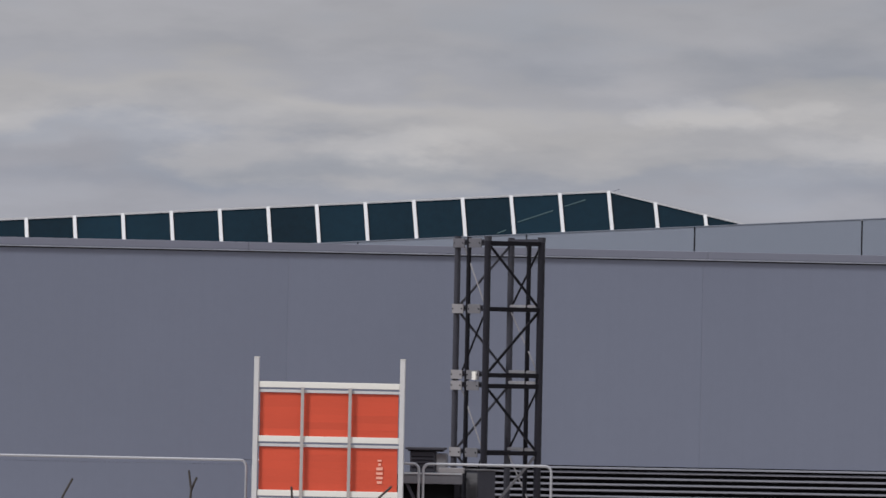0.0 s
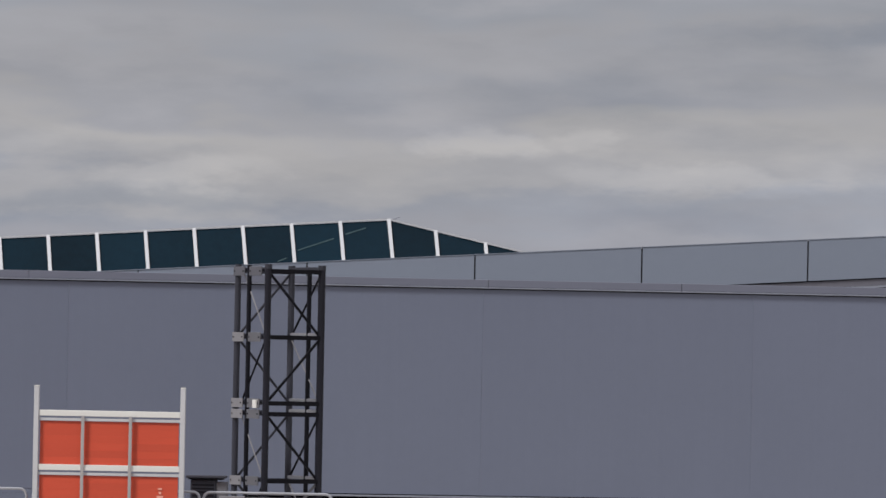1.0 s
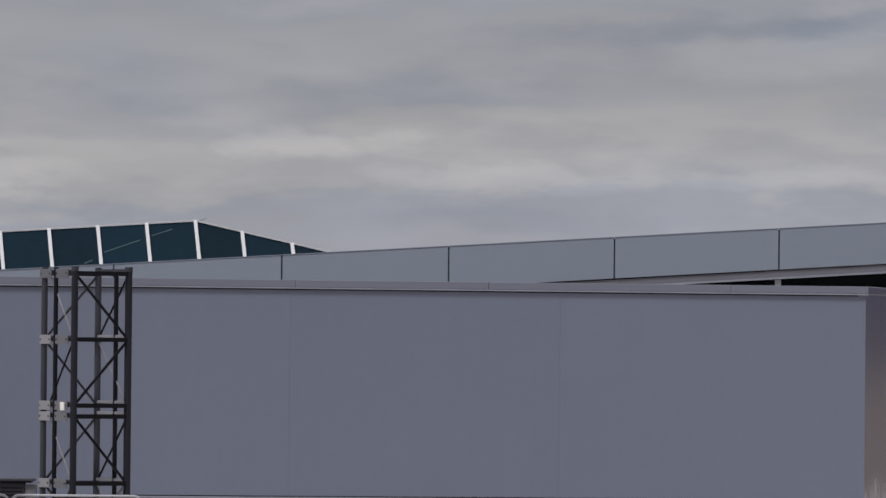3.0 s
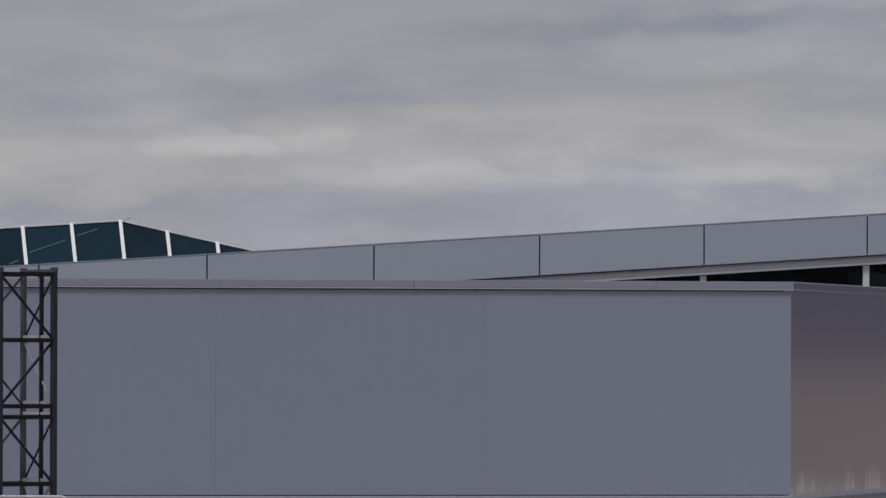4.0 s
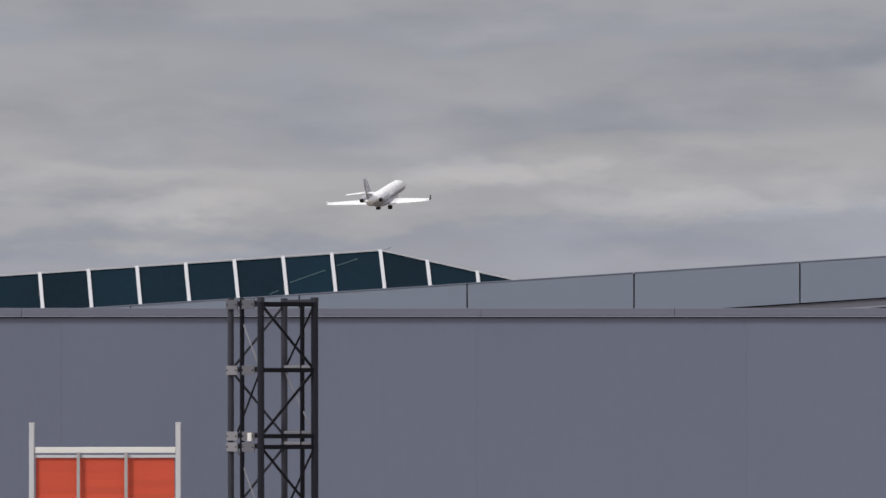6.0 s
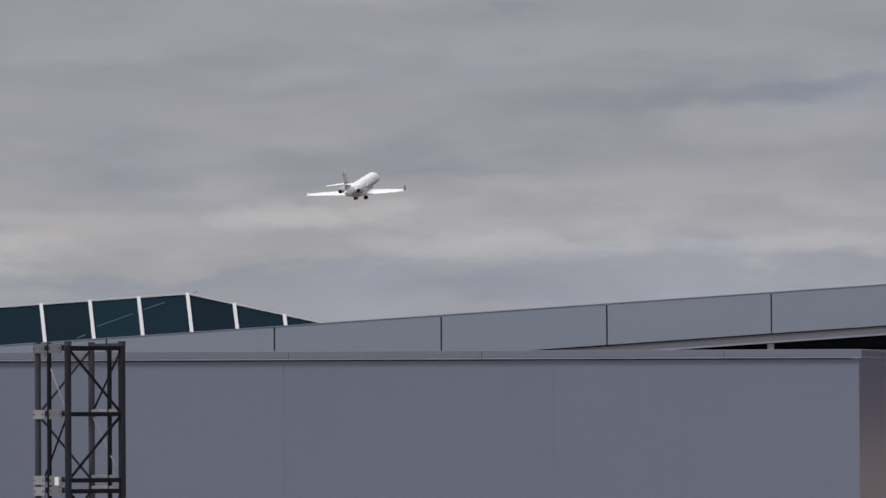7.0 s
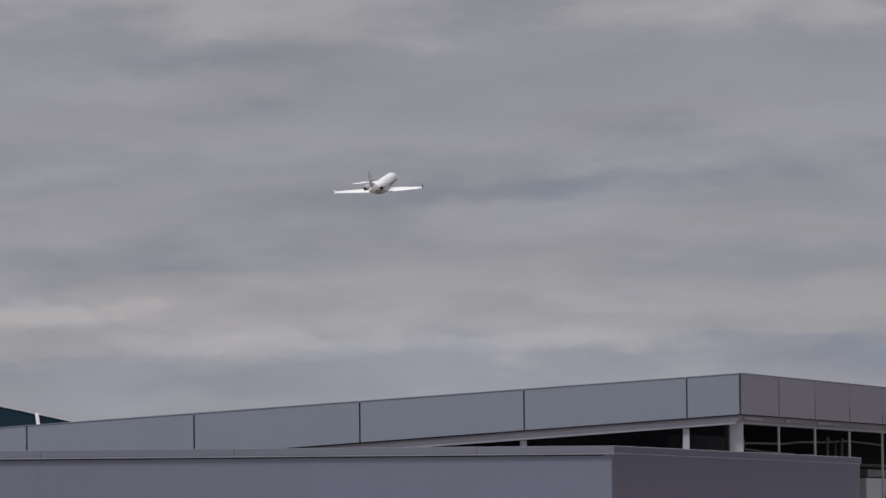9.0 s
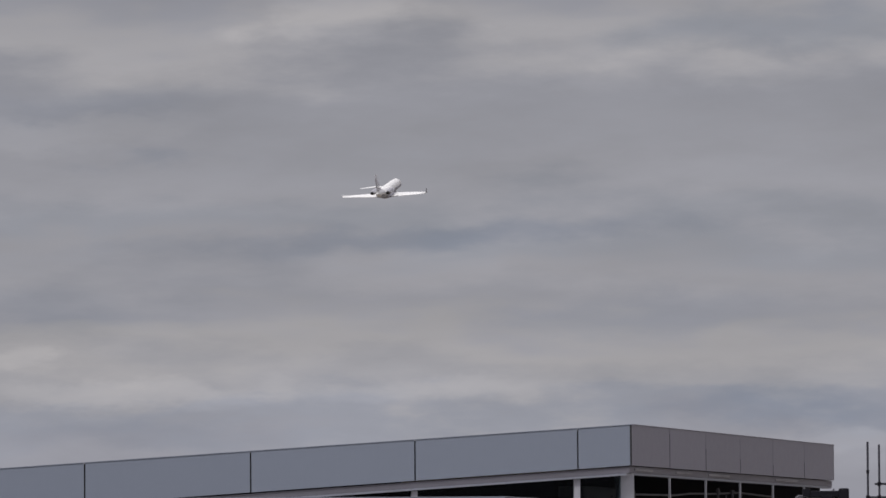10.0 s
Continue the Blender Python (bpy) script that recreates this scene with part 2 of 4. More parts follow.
# ---- mesh helpers ----
def thing(name, x, y, z, rz=0, label="", category="", group="", kind=""):
    ob = new(name)
    ob.empty_display_size = 0.2
    ob.matrix_basis = pose(x, y, z, 0, 0, rz)
    return tagged(ob, label, category, group, kind)


def part(name, bm, material, parent, label="", smooth=False):
    me = bpy.data.meshes.new(name)
    bmesh.ops.recalc_face_normals(bm, faces=bm.faces)
    bm.to_mesh(me)
    bm.free()
    me.materials.append(material)
    if smooth:
        for p in me.polygons:
            p.use_smooth = True
    ob = new(name, me)
    ob.parent = parent
    return tagged(ob, label)


def again(ob, m):
    """Another piece on the same mesh, beside ob under the same parent."""
    o = new(ob.name, ob.data)
    o.parent = ob.parent
    o.matrix_basis = m
    if "label" in ob:
        o["label"] = ob["label"]
    return o


def block(x0, x1, y0, y1, z0, z1, bevel=0.0, bm=None):
    bm = bm or bmesh.new()
    vs = bmesh.ops.create_cube(bm, size=1)["verts"]
    bmesh.ops.scale(bm, vec=(x1 - x0, y1 - y0, z1 - z0), verts=vs)
    bmesh.ops.translate(bm, vec=((x0 + x1) / 2, (y0 + y1) / 2, (z0 + z1) / 2), verts=vs)
    if bevel:
        bmesh.ops.bevel(bm, geom=list({e for v in vs for e in v.link_edges}), offset=bevel, segments=2, affect="EDGES", profile=0.6)
    return bm


def bar(a, b, w, d, bevel=0.0, bm=None):
    """A flat bar from a to b, w wide across the view and d deep."""
    bm = bm or bmesh.new()
    a, b = Vector(a), Vector(b)
    z = (b - a).normalized()
    y = Vector((0, 1, 0)) if abs(z.y) < 0.95 else Vector((1, 0, 0))
    x = y.cross(z).normalized()
    y = z.cross(x)
    m = Matrix((x, y, z)).transposed().to_4x4()
    m.translation = (a + b) / 2
    vs = bmesh.ops.create_cube(bm, size=1)["verts"]
    bmesh.ops.transform(bm, matrix=m @ Matrix.Diagonal((w, d, (b - a).length, 1)), verts=vs)
    if bevel:
        bmesh.ops.bevel(bm, geom=list({e for v in vs for e in v.link_edges}), offset=bevel, segments=2, affect="EDGES")
    return bm


def rod(a, b, r, r2=None, n=12, bm=None):
    bm = bm or bmesh.new()
    a, b = Vector(a), Vector(b)
    m = (b - a).to_track_quat("Z", "Y").to_matrix().to_4x4()
    m.translation = (a + b) / 2
    bmesh.ops.create_cone(bm, cap_ends=True, segments=n, radius1=r, radius2=r if r2 is None else r2, depth=(b - a).length, matrix=m)
    return bm


def tube(points, r, n=10):
    """A bent tube through the points."""
    bm = bmesh.new()
    pts = [Vector(p) for p in points]
    rings = []
    for i, p in enumerate(pts):
        d = (pts[min(i + 1, len(pts) - 1)] - pts[max(i - 1, 0)]).normalized()
        side = d.cross(Vector((0, 1, 0)))
        side = side.normalized() if side.length > 0.05 else Vector((1, 0, 0))
        up = side.cross(d).normalized()
        rings.append([bm.verts.new(p + r * (math.cos(2 * math.pi * k / n) * side + math.sin(2 * math.pi * k / n) * up)) for k in range(n)])
    for p, q in zip(rings, rings[1:]):
        for k in range(n):
            bm.faces.new((p[k], p[(k + 1) % n], q[(k + 1) % n], q[k]))
    bm.faces.new(rings[0])
    bm.faces.new(rings[-1])
    return bm


def prism(profile, y0, y1):
    """A polygon in x and z, given thickness along y."""
    bm = bmesh.new()
    p = [bm.verts.new((x, y0, z)) for x, z in profile]
    q = [bm.verts.new((x, y1, z)) for x, z in profile]
    bm.faces.new(p)
    bm.faces.new(q[::-1])
    for i in range(len(p)):
        j = (i + 1) % len(p)
        bm.faces.new((p[j], p[i], q[i], q[j]))
    return bm


def loft(rings):
    bm = bmesh.new()
    rows = [[bm.verts.new(p) for p in ring] for ring in rings]
    n = len(rows[0])
    for p, q in zip(rows, rows[1:]):
        for k in range(n):
            bm.faces.new((p[k], p[(k + 1) % n], q[(k + 1) % n], q[k]))
    bm.faces.new(rows[0])
    bm.faces.new(rows[-1])
    return bm


# ---- ground and the low building that carries the roof plant ----
DECK = 6.1


def build_ground():
    bm = bmesh.new()
    bmesh.ops.create_grid(bm, x_segments=8, y_segments=8, size=4500)
    me = bpy.data.meshes.new("ground")
    bm.to_mesh(me)
    bm.free()
    me.materials.append(GROUND)
    tagged(new("ground", me), "flat dry airfield ground reaching the horizon", "ground", kind="structure")


def build_hills():
    """Unseen hills and slope beyond the field, added to shape what the steel side wall mirrors."""
    rnd = random.Random(4)

    def ridge(name, material, label, section):
        bm = bmesh.new()
        rows = []
        for i in range(46):
            h = radians(14 + i)
            up = 1.0 + 0.15 * math.sin(i * 0.33) + 0.07 * math.sin(i * 0.9 + 1)
            rows.append([bm.verts.new((d * math.sin(h), d * math.cos(h), z * up * rnd.uniform(0.96, 1.04))) for d, z in section])
        for p, q in zip(rows, rows[1:]):
            for a, c, e, f in zip(p, p[1:], q[1:], q):
                bm.faces.new((a, c, e, f))
        me = bpy.data.meshes.new(name)
        bm.to_mesh(me)
        bm.free()
        me.materials.append(material)
        tagged(new(name, me), label, "hills", kind="structure")
    ridge("dry_slope", GROUND, "unseen dry slope added for the side wall to mirror", ((1500, -0.5), (2000, 6), (2500, 14), (2800, 15), (2950, -1)))
    ridge("distant_hills", HILL, "unseen dark blue hills added for the side wall to mirror", ((2700, -1), (2900, 40), (3100, 95), (3300, 140), (3700, 170), (4300, -1)))


def build_podium():
    b = thing("low_building", 0, 70, 0, 0, "low grey concrete building with a flat roof deck", "building")
    part("wall", block(-34, 24, 0, 42, 0, DECK - 0.25), RENDERED, b)
    part("roof", block(-34.2, 24.2, -0.2, 42.2, DECK - 0.25, DECK), ROOF, b, "flat grey roof membrane")


# ---- the grey plant room ----
WALL_TURN = 9.0
CORNER = Vector((5.386, 85.0))
TOP = 10.20


def build_plant_room():
    b = thing("plant_room", CORNER.x, CORNER.y, DECK, WALL_TURN, "large windowless grey steel-clad plant room with a capped parapet", "building")
    h = TOP - DECK
    left = -24.0
    base = 7.50 - DECK
    # cladding sheets between the joints, a hairline apart
    joints = [0.0, -3.93, -7.36, -12.55, -16.4, -20.2, left]
    for a, c in zip(joints, joints[1:]):
        # sheets stop below the lip; bare dark backing there draws its shadow line
        s = part("cladding_sheet", block(c + 0.0007, a - 0.0007, 0, 0.04, base, h - 0.126), WALL_GREY, b)
    part("backing", block(left, -0.02, 0.045, 0.20, 0, h - 0.06), JOINT, b)
    # side wall, running back from the corner
    end = Matrix.Rotation(-radians(WALL_TURN), 2) @ (Vector((10.11, 100.6)) - CORNER)
    turn = math.degrees(math.atan2(end.y, end.x))
    m = pose(0, 0, 0, 0, 0, turn)
    s = part("side_wall", block(0.0, end.length, 0, 0.2, base, h - 0.10), WALL_SIDE, b, "glossy grey side cladding with painted pale reflection streaks")
    s.matrix_basis = m
    s = part("side_plinth", block(0.0, end.length, 0.03, 0.2, 0, base - 0.06), CAP_GREY, b)
    s.matrix_basis = m
    s = part("side_trim", block(0.0, end.length, -0.02, 0.2, base - 0.06, base), LIP_PALE, b)
    s.matrix_basis = m
    s = part("side_coping", block(0.0, end.length, -0.03, 0.3, h - 0.10, h, 0.008), WALL_SIDE, b)
    s.matrix_basis = m
    # coping in lengths, each with its pale drip lip
    x = 0.03
    for w in (1.78, 3.10, 2.45, 5.75, 5.60, 5.35):
        c = part("coping", block(x - w, x - 0.004, -0.030, 0.30, h - 0.095, h, 0.006), CAP_GREY, b, "grey folded parapet flashing")
        part("drip_lip", block(x - w, x - 0.004, -0.040, -0.005, h - 0.112, h - 0.097, 0.004), LIP_PALE, c)
        x -= w
    part("roof", block(left, -0.25, 0.3, 14.5, h - 0.5, h - 0.35), ROOF, b)
    part("back_wall", block(left, -0.5, 14.5, 14.7, 0, h - 0.1), WALL_GREY, b)
    part("end_wall", block(left - 0.2, left, 0, 14.7, 0, h - 0.05), WALL_GREY, b)
    # the trim and the louvres under the cladding
    part("base_trim", block(-10.32, 0.0, -0.03, 0.04, base - 0.038, base - 0.014, 0.005), LIP_PALE, b, "pale horizontal trim")
    part("base_trim", block(left, -10.324, 0.004, 0.04, base - 0.062, base - 0.004), WALL_GREY, b)
    part("base_panel", block(left, -10.34, 0.0, 0.04, 0, base - 0.064), WALL_GREY, b)
    # a black sheet gives the shade between the blades
    lou = part("louvre", block(-10.30, -0.1, 0.03, 0.043, 0.02, base - 0.040), BLACK, b, "black sheet for the shade behind grey louvre blades")
    z = base - 0.080
    first = None
    while z > 0.08:
        if first is None:
            bm = block(-10.30, -0.1, -0.02, 0.02, -0.005, 0.005)
            bmesh.ops.rotate(bm, verts=bm.verts, matrix=Matrix.Rotation(radians(32), 3, "X"))
            first = part("blade", bm, BLADE, lou)
            first.matrix_basis = pose(0, 0, z)
        else:
            again(first, pose(0, 0, z))
        z -= 0.0755


def streaked_side():
    """Dark glossy steel; pale reflection streaks are painted in, rising unevenly from the foot."""
    m = surface("glossy_grey_steel", (0.280, 0.264, 0.362), 0.2, metal=0.85, spread=0.08, grain=0.35, bump=0.0, streak=0.05)
    t = m.node_tree
    b = t.nodes["Principled BSDF"]
    old = b.inputs["Base Color"].links[0].from_socket
    t.links.remove(b.inputs["Roughness"].links[0])
    b.inputs["Roughness"].default_value = 0.12
    co = t.nodes.new("ShaderNodeTexCoord")
    mp = t.nodes.new("ShaderNodeMapping")
    mp.inputs["Scale"].default_value = (2.6, 2.6, 0.22)
    t.links.new(co.outputs["Object"], mp.inputs[0])
    run = node(t, "ShaderNodeTexNoise", Scale=1.0, Detail=5.0, Roughness=0.7)
    t.links.new(mp.outputs[0], run.inputs["Vector"])
    sep = t.nodes.new("ShaderNodeSeparateXYZ")
    t.links.new(co.outputs["Object"], sep.inputs[0])
    height = t.nodes.new("ShaderNodeMath")
    height.operation = "MULTIPLY_ADD"
    height.inputs[1].default_value, height.inputs[2].default_value = 1.0, -1.52
    t.links.new(sep.outputs[2], height.inputs[0])
    gap = t.nodes.new("ShaderNodeMath")
    gap.operation = "SUBTRACT"
    t.links.new(run.outputs[0], gap.inputs[0])
    t.links.new(height.outputs[0], gap.inputs[1])
    reach = t.nodes.new("ShaderNodeMapRange")
    for key, v in (("From Min", 0.36), ("From Max", 0.66), ("To Min", 0.0), ("To Max", 0.8)):
        reach.inputs[key].default_value = v
    t.links.new(gap.outputs[0], reach.inputs["Value"])
    mix = t.nodes.new("ShaderNodeMix")
    mix.data_type = "RGBA"
    t.links.new(reach.outputs[0], mix.inputs[0])
    t.links.new(old, mix.inputs[6])
    # pale tone of the reflection painted along the foot
    mix.inputs[7].default_value = (0.42, 0.395, 0.42, 1)
    t.links.new(mix.outputs[2], b.inputs["Base Color"])
    bare = t.nodes.new("ShaderNodeMapRange")
    for key, v in (("From Min", 0.0), ("From Max", 0.8), ("To Min", 0.85), ("To Max", 0.1)):
        bare.inputs[key].default_value = v
    t.links.new(reach.outputs[0], bare.inputs["Value"])
    t.links.new(bare.outputs[0], b.inputs["Metallic"])
    return m


WALL_SIDE = streaked_side()


# ---- the terminal with the sloping fascia ----
T_TURN, T_STEP, T_RISE, T_TOP = 8.0, 2.922, 0.065, 11.91
T_DEEP = 0.713
T_SIDE = 72.74 - T_TURN


def sheared(x0, x1, y0, y1, z0, z1, rise):
    """An upright slab whose top and foot follow the roof's fall."""
    bm = bmesh.new()
    v = [bm.verts.new((x, y, z + rise * x)) for x in (x0, x1) for y in (y0, y1) for z in (z0, z1)]
    for f in ((0, 1, 3, 2), (4, 6, 7, 5), (0, 4, 5, 1), (2, 3, 7, 6), (0, 2, 6, 4), (1, 5, 7, 3)):
        bm.faces.new([v[i] for i in f])
    return bm


def slab(plan, z0, z1, rise):
    """A plate over a plan outline; on the low side it follows the roof's fall."""
    bm = bmesh.new()
    lo = [bm.verts.new((x, y, z0 + rise * min(x, 0))) for x, y in plan]
    hi = [bm.verts.new((x, y, z1 + rise * min(x, 0))) for x, y in plan]
    bm.faces.new(lo[::-1])
    bm.faces.new(hi)
    for i in range(len(plan)):
        k = (i + 1) % len(plan)
        bm.faces.new((lo[i], lo[k], hi[k], hi[i]))
    return bm


def build_terminal():
    b = thing("terminal_building", 9.774, 118.0, 0, T_TURN, "terminal wing with a rising pale grey fascia over dark windows", "building")
    n = 11
    far = -(0.975 + n * T_STEP)
    zt, zb = T_TOP, T_TOP - T_DEEP
    # front fascia panels, standing 30 mm apart before a dark backing
    part("fascia_backing", sheared(far, -0.004, 0.045, 0.25, zb + 0.01, zt - 0.015, T_RISE), JOINT, b)
    part("fascia_panel", sheared(-0.961, -0.034, 0, 0.04, zb, zt, T_RISE), FASCIA, b)
    first = part("fascia_panel", sheared(-T_STEP + 0.014, -0.014, 0, 0.04, zb, zt, T_RISE), FASCIA, b)
    for i in range(n):
        x = -0.975 - i * T_STEP
        m = pose(x, 0, x * T_RISE)
        if i:
            again(first, m)
        else:
            first.matrix_basis = m
    part("corner_joint", block(-0.032, -0.001, -0.004, 0.03, zb, zt - 0.004), JOINT, b, "dark corner joint")
    part("roof_edge", sheared(far, 0.0, -0.01, 0.30, zt + 0.002, zt + 0.014, T_RISE), FASCIA, b, "thin pale roof edge trim")
    part("soffit", sheared(far, -0.04, 0.03, 0.5, zb - 0.130, zb - 0.022, T_RISE), SOFFIT, b, "weathered recessed soffit band")
    part("window_head", sheared(far, -0.10, 0.008, 0.20, zb - 0.168, zb - 0.133, T_RISE), LIP_PALE, b, "pale window head rail")
    post = part("post", block(-0.055, 0.055, 0.08, 0.18, 8.2, zb - 0.03), POST_GREY, b, "pale grey window post")
    for i in range(n):
        x = -0.975 - i * T_STEP
        m = pose(x, 0, x * T_RISE - 0.15)
        if i:
            again(post, m)
        else:
            post.matrix_basis = m
    part("corner_post", block(-0.185, 0.085, 0.205, 0.52, 8.0, zb - 0.135, 0.01), POST_GREY, b, "broad pale corner post")
    for i in range(n):
        x1 = -0.975 - i * T_STEP - 0.055
        p = part("window_pane", sheared(-T_STEP + 0.11, 0, 0.12, 0.13, 8.3, zb - 0.17, T_RISE), GLASS, b)
        p.matrix_basis = pose(x1, 0, x1 * T_RISE)
        p.visible_shadow = False
    p = part("window_pane", sheared(-0.92, -0.18, 0.12, 0.13, 8.3, zb - 0.17, T_RISE), GLASS, b)
    part("sill_wall", sheared(far, -0.02, 0.02, 0.3, 0.05 - T_RISE * far, 8.28, 0.0), RENDERED, b)
    # the side that runs back from the corner
    m = pose(0, 0, 0, 0, 0, T_SIDE)
    L, k = 19.0, 6
    step = L / k
    for i in range(k):
        s = part("side_fascia_panel", block(i * step + 0.008, (i + 1) * step - 0.008, 0, 0.04, zb, zt), FASCIA_WARM, b)
        s.matrix_basis = m
        if i:
            s = part("joint_seal", block(i * step - 0.02, i * step + 0.02, -0.006, -0.001, zb + 0.01, zb + (0.62, 0.40, 0.27, 0.22, 0.3)[i - 1]), SOFFIT_DARK, b, "dark stained joint seal")
            s.matrix_basis = m
        s = part("side_mullion", block((i + 1) * step - 0.03, (i + 1) * step + 0.03, -0.005, 0.028, 8.0, zb - 0.17), POST_GREY, b)
        s.matrix_basis = m
        if i in (0, 1, 2, 4):
            s = part("pale_strip", block(i * step + 0.4 + 0.3 * (i % 2), i * step + 1.9 + 0.2 * i, 0.030, 0.049, zb - 0.095, zb - 0.045, 0.008), PATCH, b, "pale strip under the soffit")
            s.matrix_basis = m
    for nm, bm, ma in (("side_backing", block(0.20, L, 0.045, 0.25, zb, zt - 0.015), JOINT),
                       ("side_roof_edge", block(0.03, L, -0.012, 0.04, zt + 0.002, zt + 0.016), FASCIA_WARM),
                       ("side_soffit", block(0.03, L, 0.05, 0.5, zb - 0.125, zb - 0.012), WORN),
                       ("side_window_head", block(0.2, L, 0.06, 0.22, zb - 0.165, zb - 0.128), LIP_PALE),
                       ("side_sill_wall", block(0.02, L, 0.02, 0.3, 0, 7.98), RENDERED),
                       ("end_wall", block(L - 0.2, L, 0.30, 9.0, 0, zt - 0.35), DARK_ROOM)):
        s = part(nm, bm, ma, b)
        s.matrix_basis = m
    # what closes it: roof, floor and back; near-black colour holds the room's shade
    ex, ey = 0.35 * math.cos(radians(T_SIDE)) - 0.3, 0.3
    hx, hy = (L - 0.25) * math.cos(radians(T_SIDE)) - 0.3, (L - 0.25) * math.sin(radians(T_SIDE)) + 0.1
    plan = [(far + 0.02, ey), (ex, ey), (hx, hy), (far + 0.02, hy)]
    part("roof", slab(plan, zt - 0.30, zt - 0.05, T_RISE), ROOF, b)
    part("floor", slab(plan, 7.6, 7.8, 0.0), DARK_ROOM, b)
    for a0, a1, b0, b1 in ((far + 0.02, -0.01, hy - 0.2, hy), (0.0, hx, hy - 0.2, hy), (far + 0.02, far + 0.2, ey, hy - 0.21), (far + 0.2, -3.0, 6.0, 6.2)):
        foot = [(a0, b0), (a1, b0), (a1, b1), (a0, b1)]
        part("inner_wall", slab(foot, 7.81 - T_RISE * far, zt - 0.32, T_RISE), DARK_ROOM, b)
    # pipework and plant seen through the open side bays
    runs = (((0.8, -0.53), (3.0, -0.47), (6.0, -0.45), (7.5, -0.40), (9.6, -0.38), (12.0, -0.33), (15.2, -0.37)),
            ((3.6, -0.56), (5.6, -0.60), (8.2, -0.62)), ((9.6, -0.62), (11.0, -0.60), (12.4, -0.78)))
    for j, run in enumerate(runs):
        s = part("pipe", tube([(x, 0.55 + 0.25 * j, zb + d) for x, d in run], 0.02), DUSTY, b, "grey service pipe inside the open bays")
        s.matrix_basis = m
    for x, r, top in ((9.55, 0.024, -0.27), (10.3, 0.016, -0.40), (10.9, 0.024, -0.29)):
        s = part("inner_post", rod((x, 0.45, 7.8), (x, 0.45, zb + top), r), DUSTY, b)
        s.matrix_basis = m
    for x in (9.55, 10.9):
        s = part("pipe_collar", rod((x, 0.45, zb - 0.37), (x, 0.45, zb - 0.30), 0.042), DUSTY, b)
        s.matrix_basis = m
    for x0, x1, top, low, ma in ((9.9, 11.9, -1.02, -1.16, POST_GREY), (12.95, 14.9, -0.87, -1.02, CABINET), (12.8, 16.2, -1.04, -1.9, POST_GREY), (9.8, 11.2, -1.2, -1.9, PLATE)):
        s = part("air_duct", block(x0, x1, 0.36, 0.8, zb + low, zb + top, 0.02), ma, b, "pale air duct low behind the bays")
        s.matrix_basis = m
    for x0, x1, y, top, low in ((0.9, 6.0, 1.3, -0.62, -1.1), (4.5, 8.9, 1.9, -0.28, -0.55), (7.2, 9.2, 1.2, -0.75, -1.3)):
        s = part("dim_duct", block(x0, x1, y, y + 0.5, zb + low, zb + top, 0.06), DIM, b, "dim dusty duct deep behind the bays")
        s.matrix_basis = m
    for x0, x1, z0, z1 in ((11.3, 11.6, -1.9, -0.85), (14.3, 15.4, -1.45, -0.95), (15.3, 15.35, -1.9, -0.72), (11.7, 15.8, -0.80, -0.80)):
        s = part("stay", rod((x0, 0.28, zb + z0), (x1, 0.28, zb + z1), 0.028), STEEL_DARK, b, "dark steel stay")
        s.matrix_basis = m


SOFFIT_DARK = surface("dark_joint_seal", (0.125, 0.122, 0.145), 0.7)
DUCT_PALE = surface("dull_white_duct", (0.46, 0.46, 0.48), 0.5, spread=0.3, grain=5)
PATCH = surface("pale_worn_patch", (0.27, 0.265, 0.285), 0.6, spread=0.7, grain=1.6, stretch=(1, 1, 4))
DIM = surface("dim_dusty_duct", (0.14, 0.14, 0.155), 0.7, spread=0.5, grain=1.5)
WORN = surface("streaky_worn_soffit", (0.165, 0.160, 0.185), 0.6, spread=0.5, grain=1.0, stretch=(0.6, 1, 3), bump=0.05)
FASCIA_WARM = surface("pale_cladding_side", (0.245, 0.240, 0.290), 0.5, spread=0.04, grain=0.8, bump=0.01, each=0.05, streak=0.012)


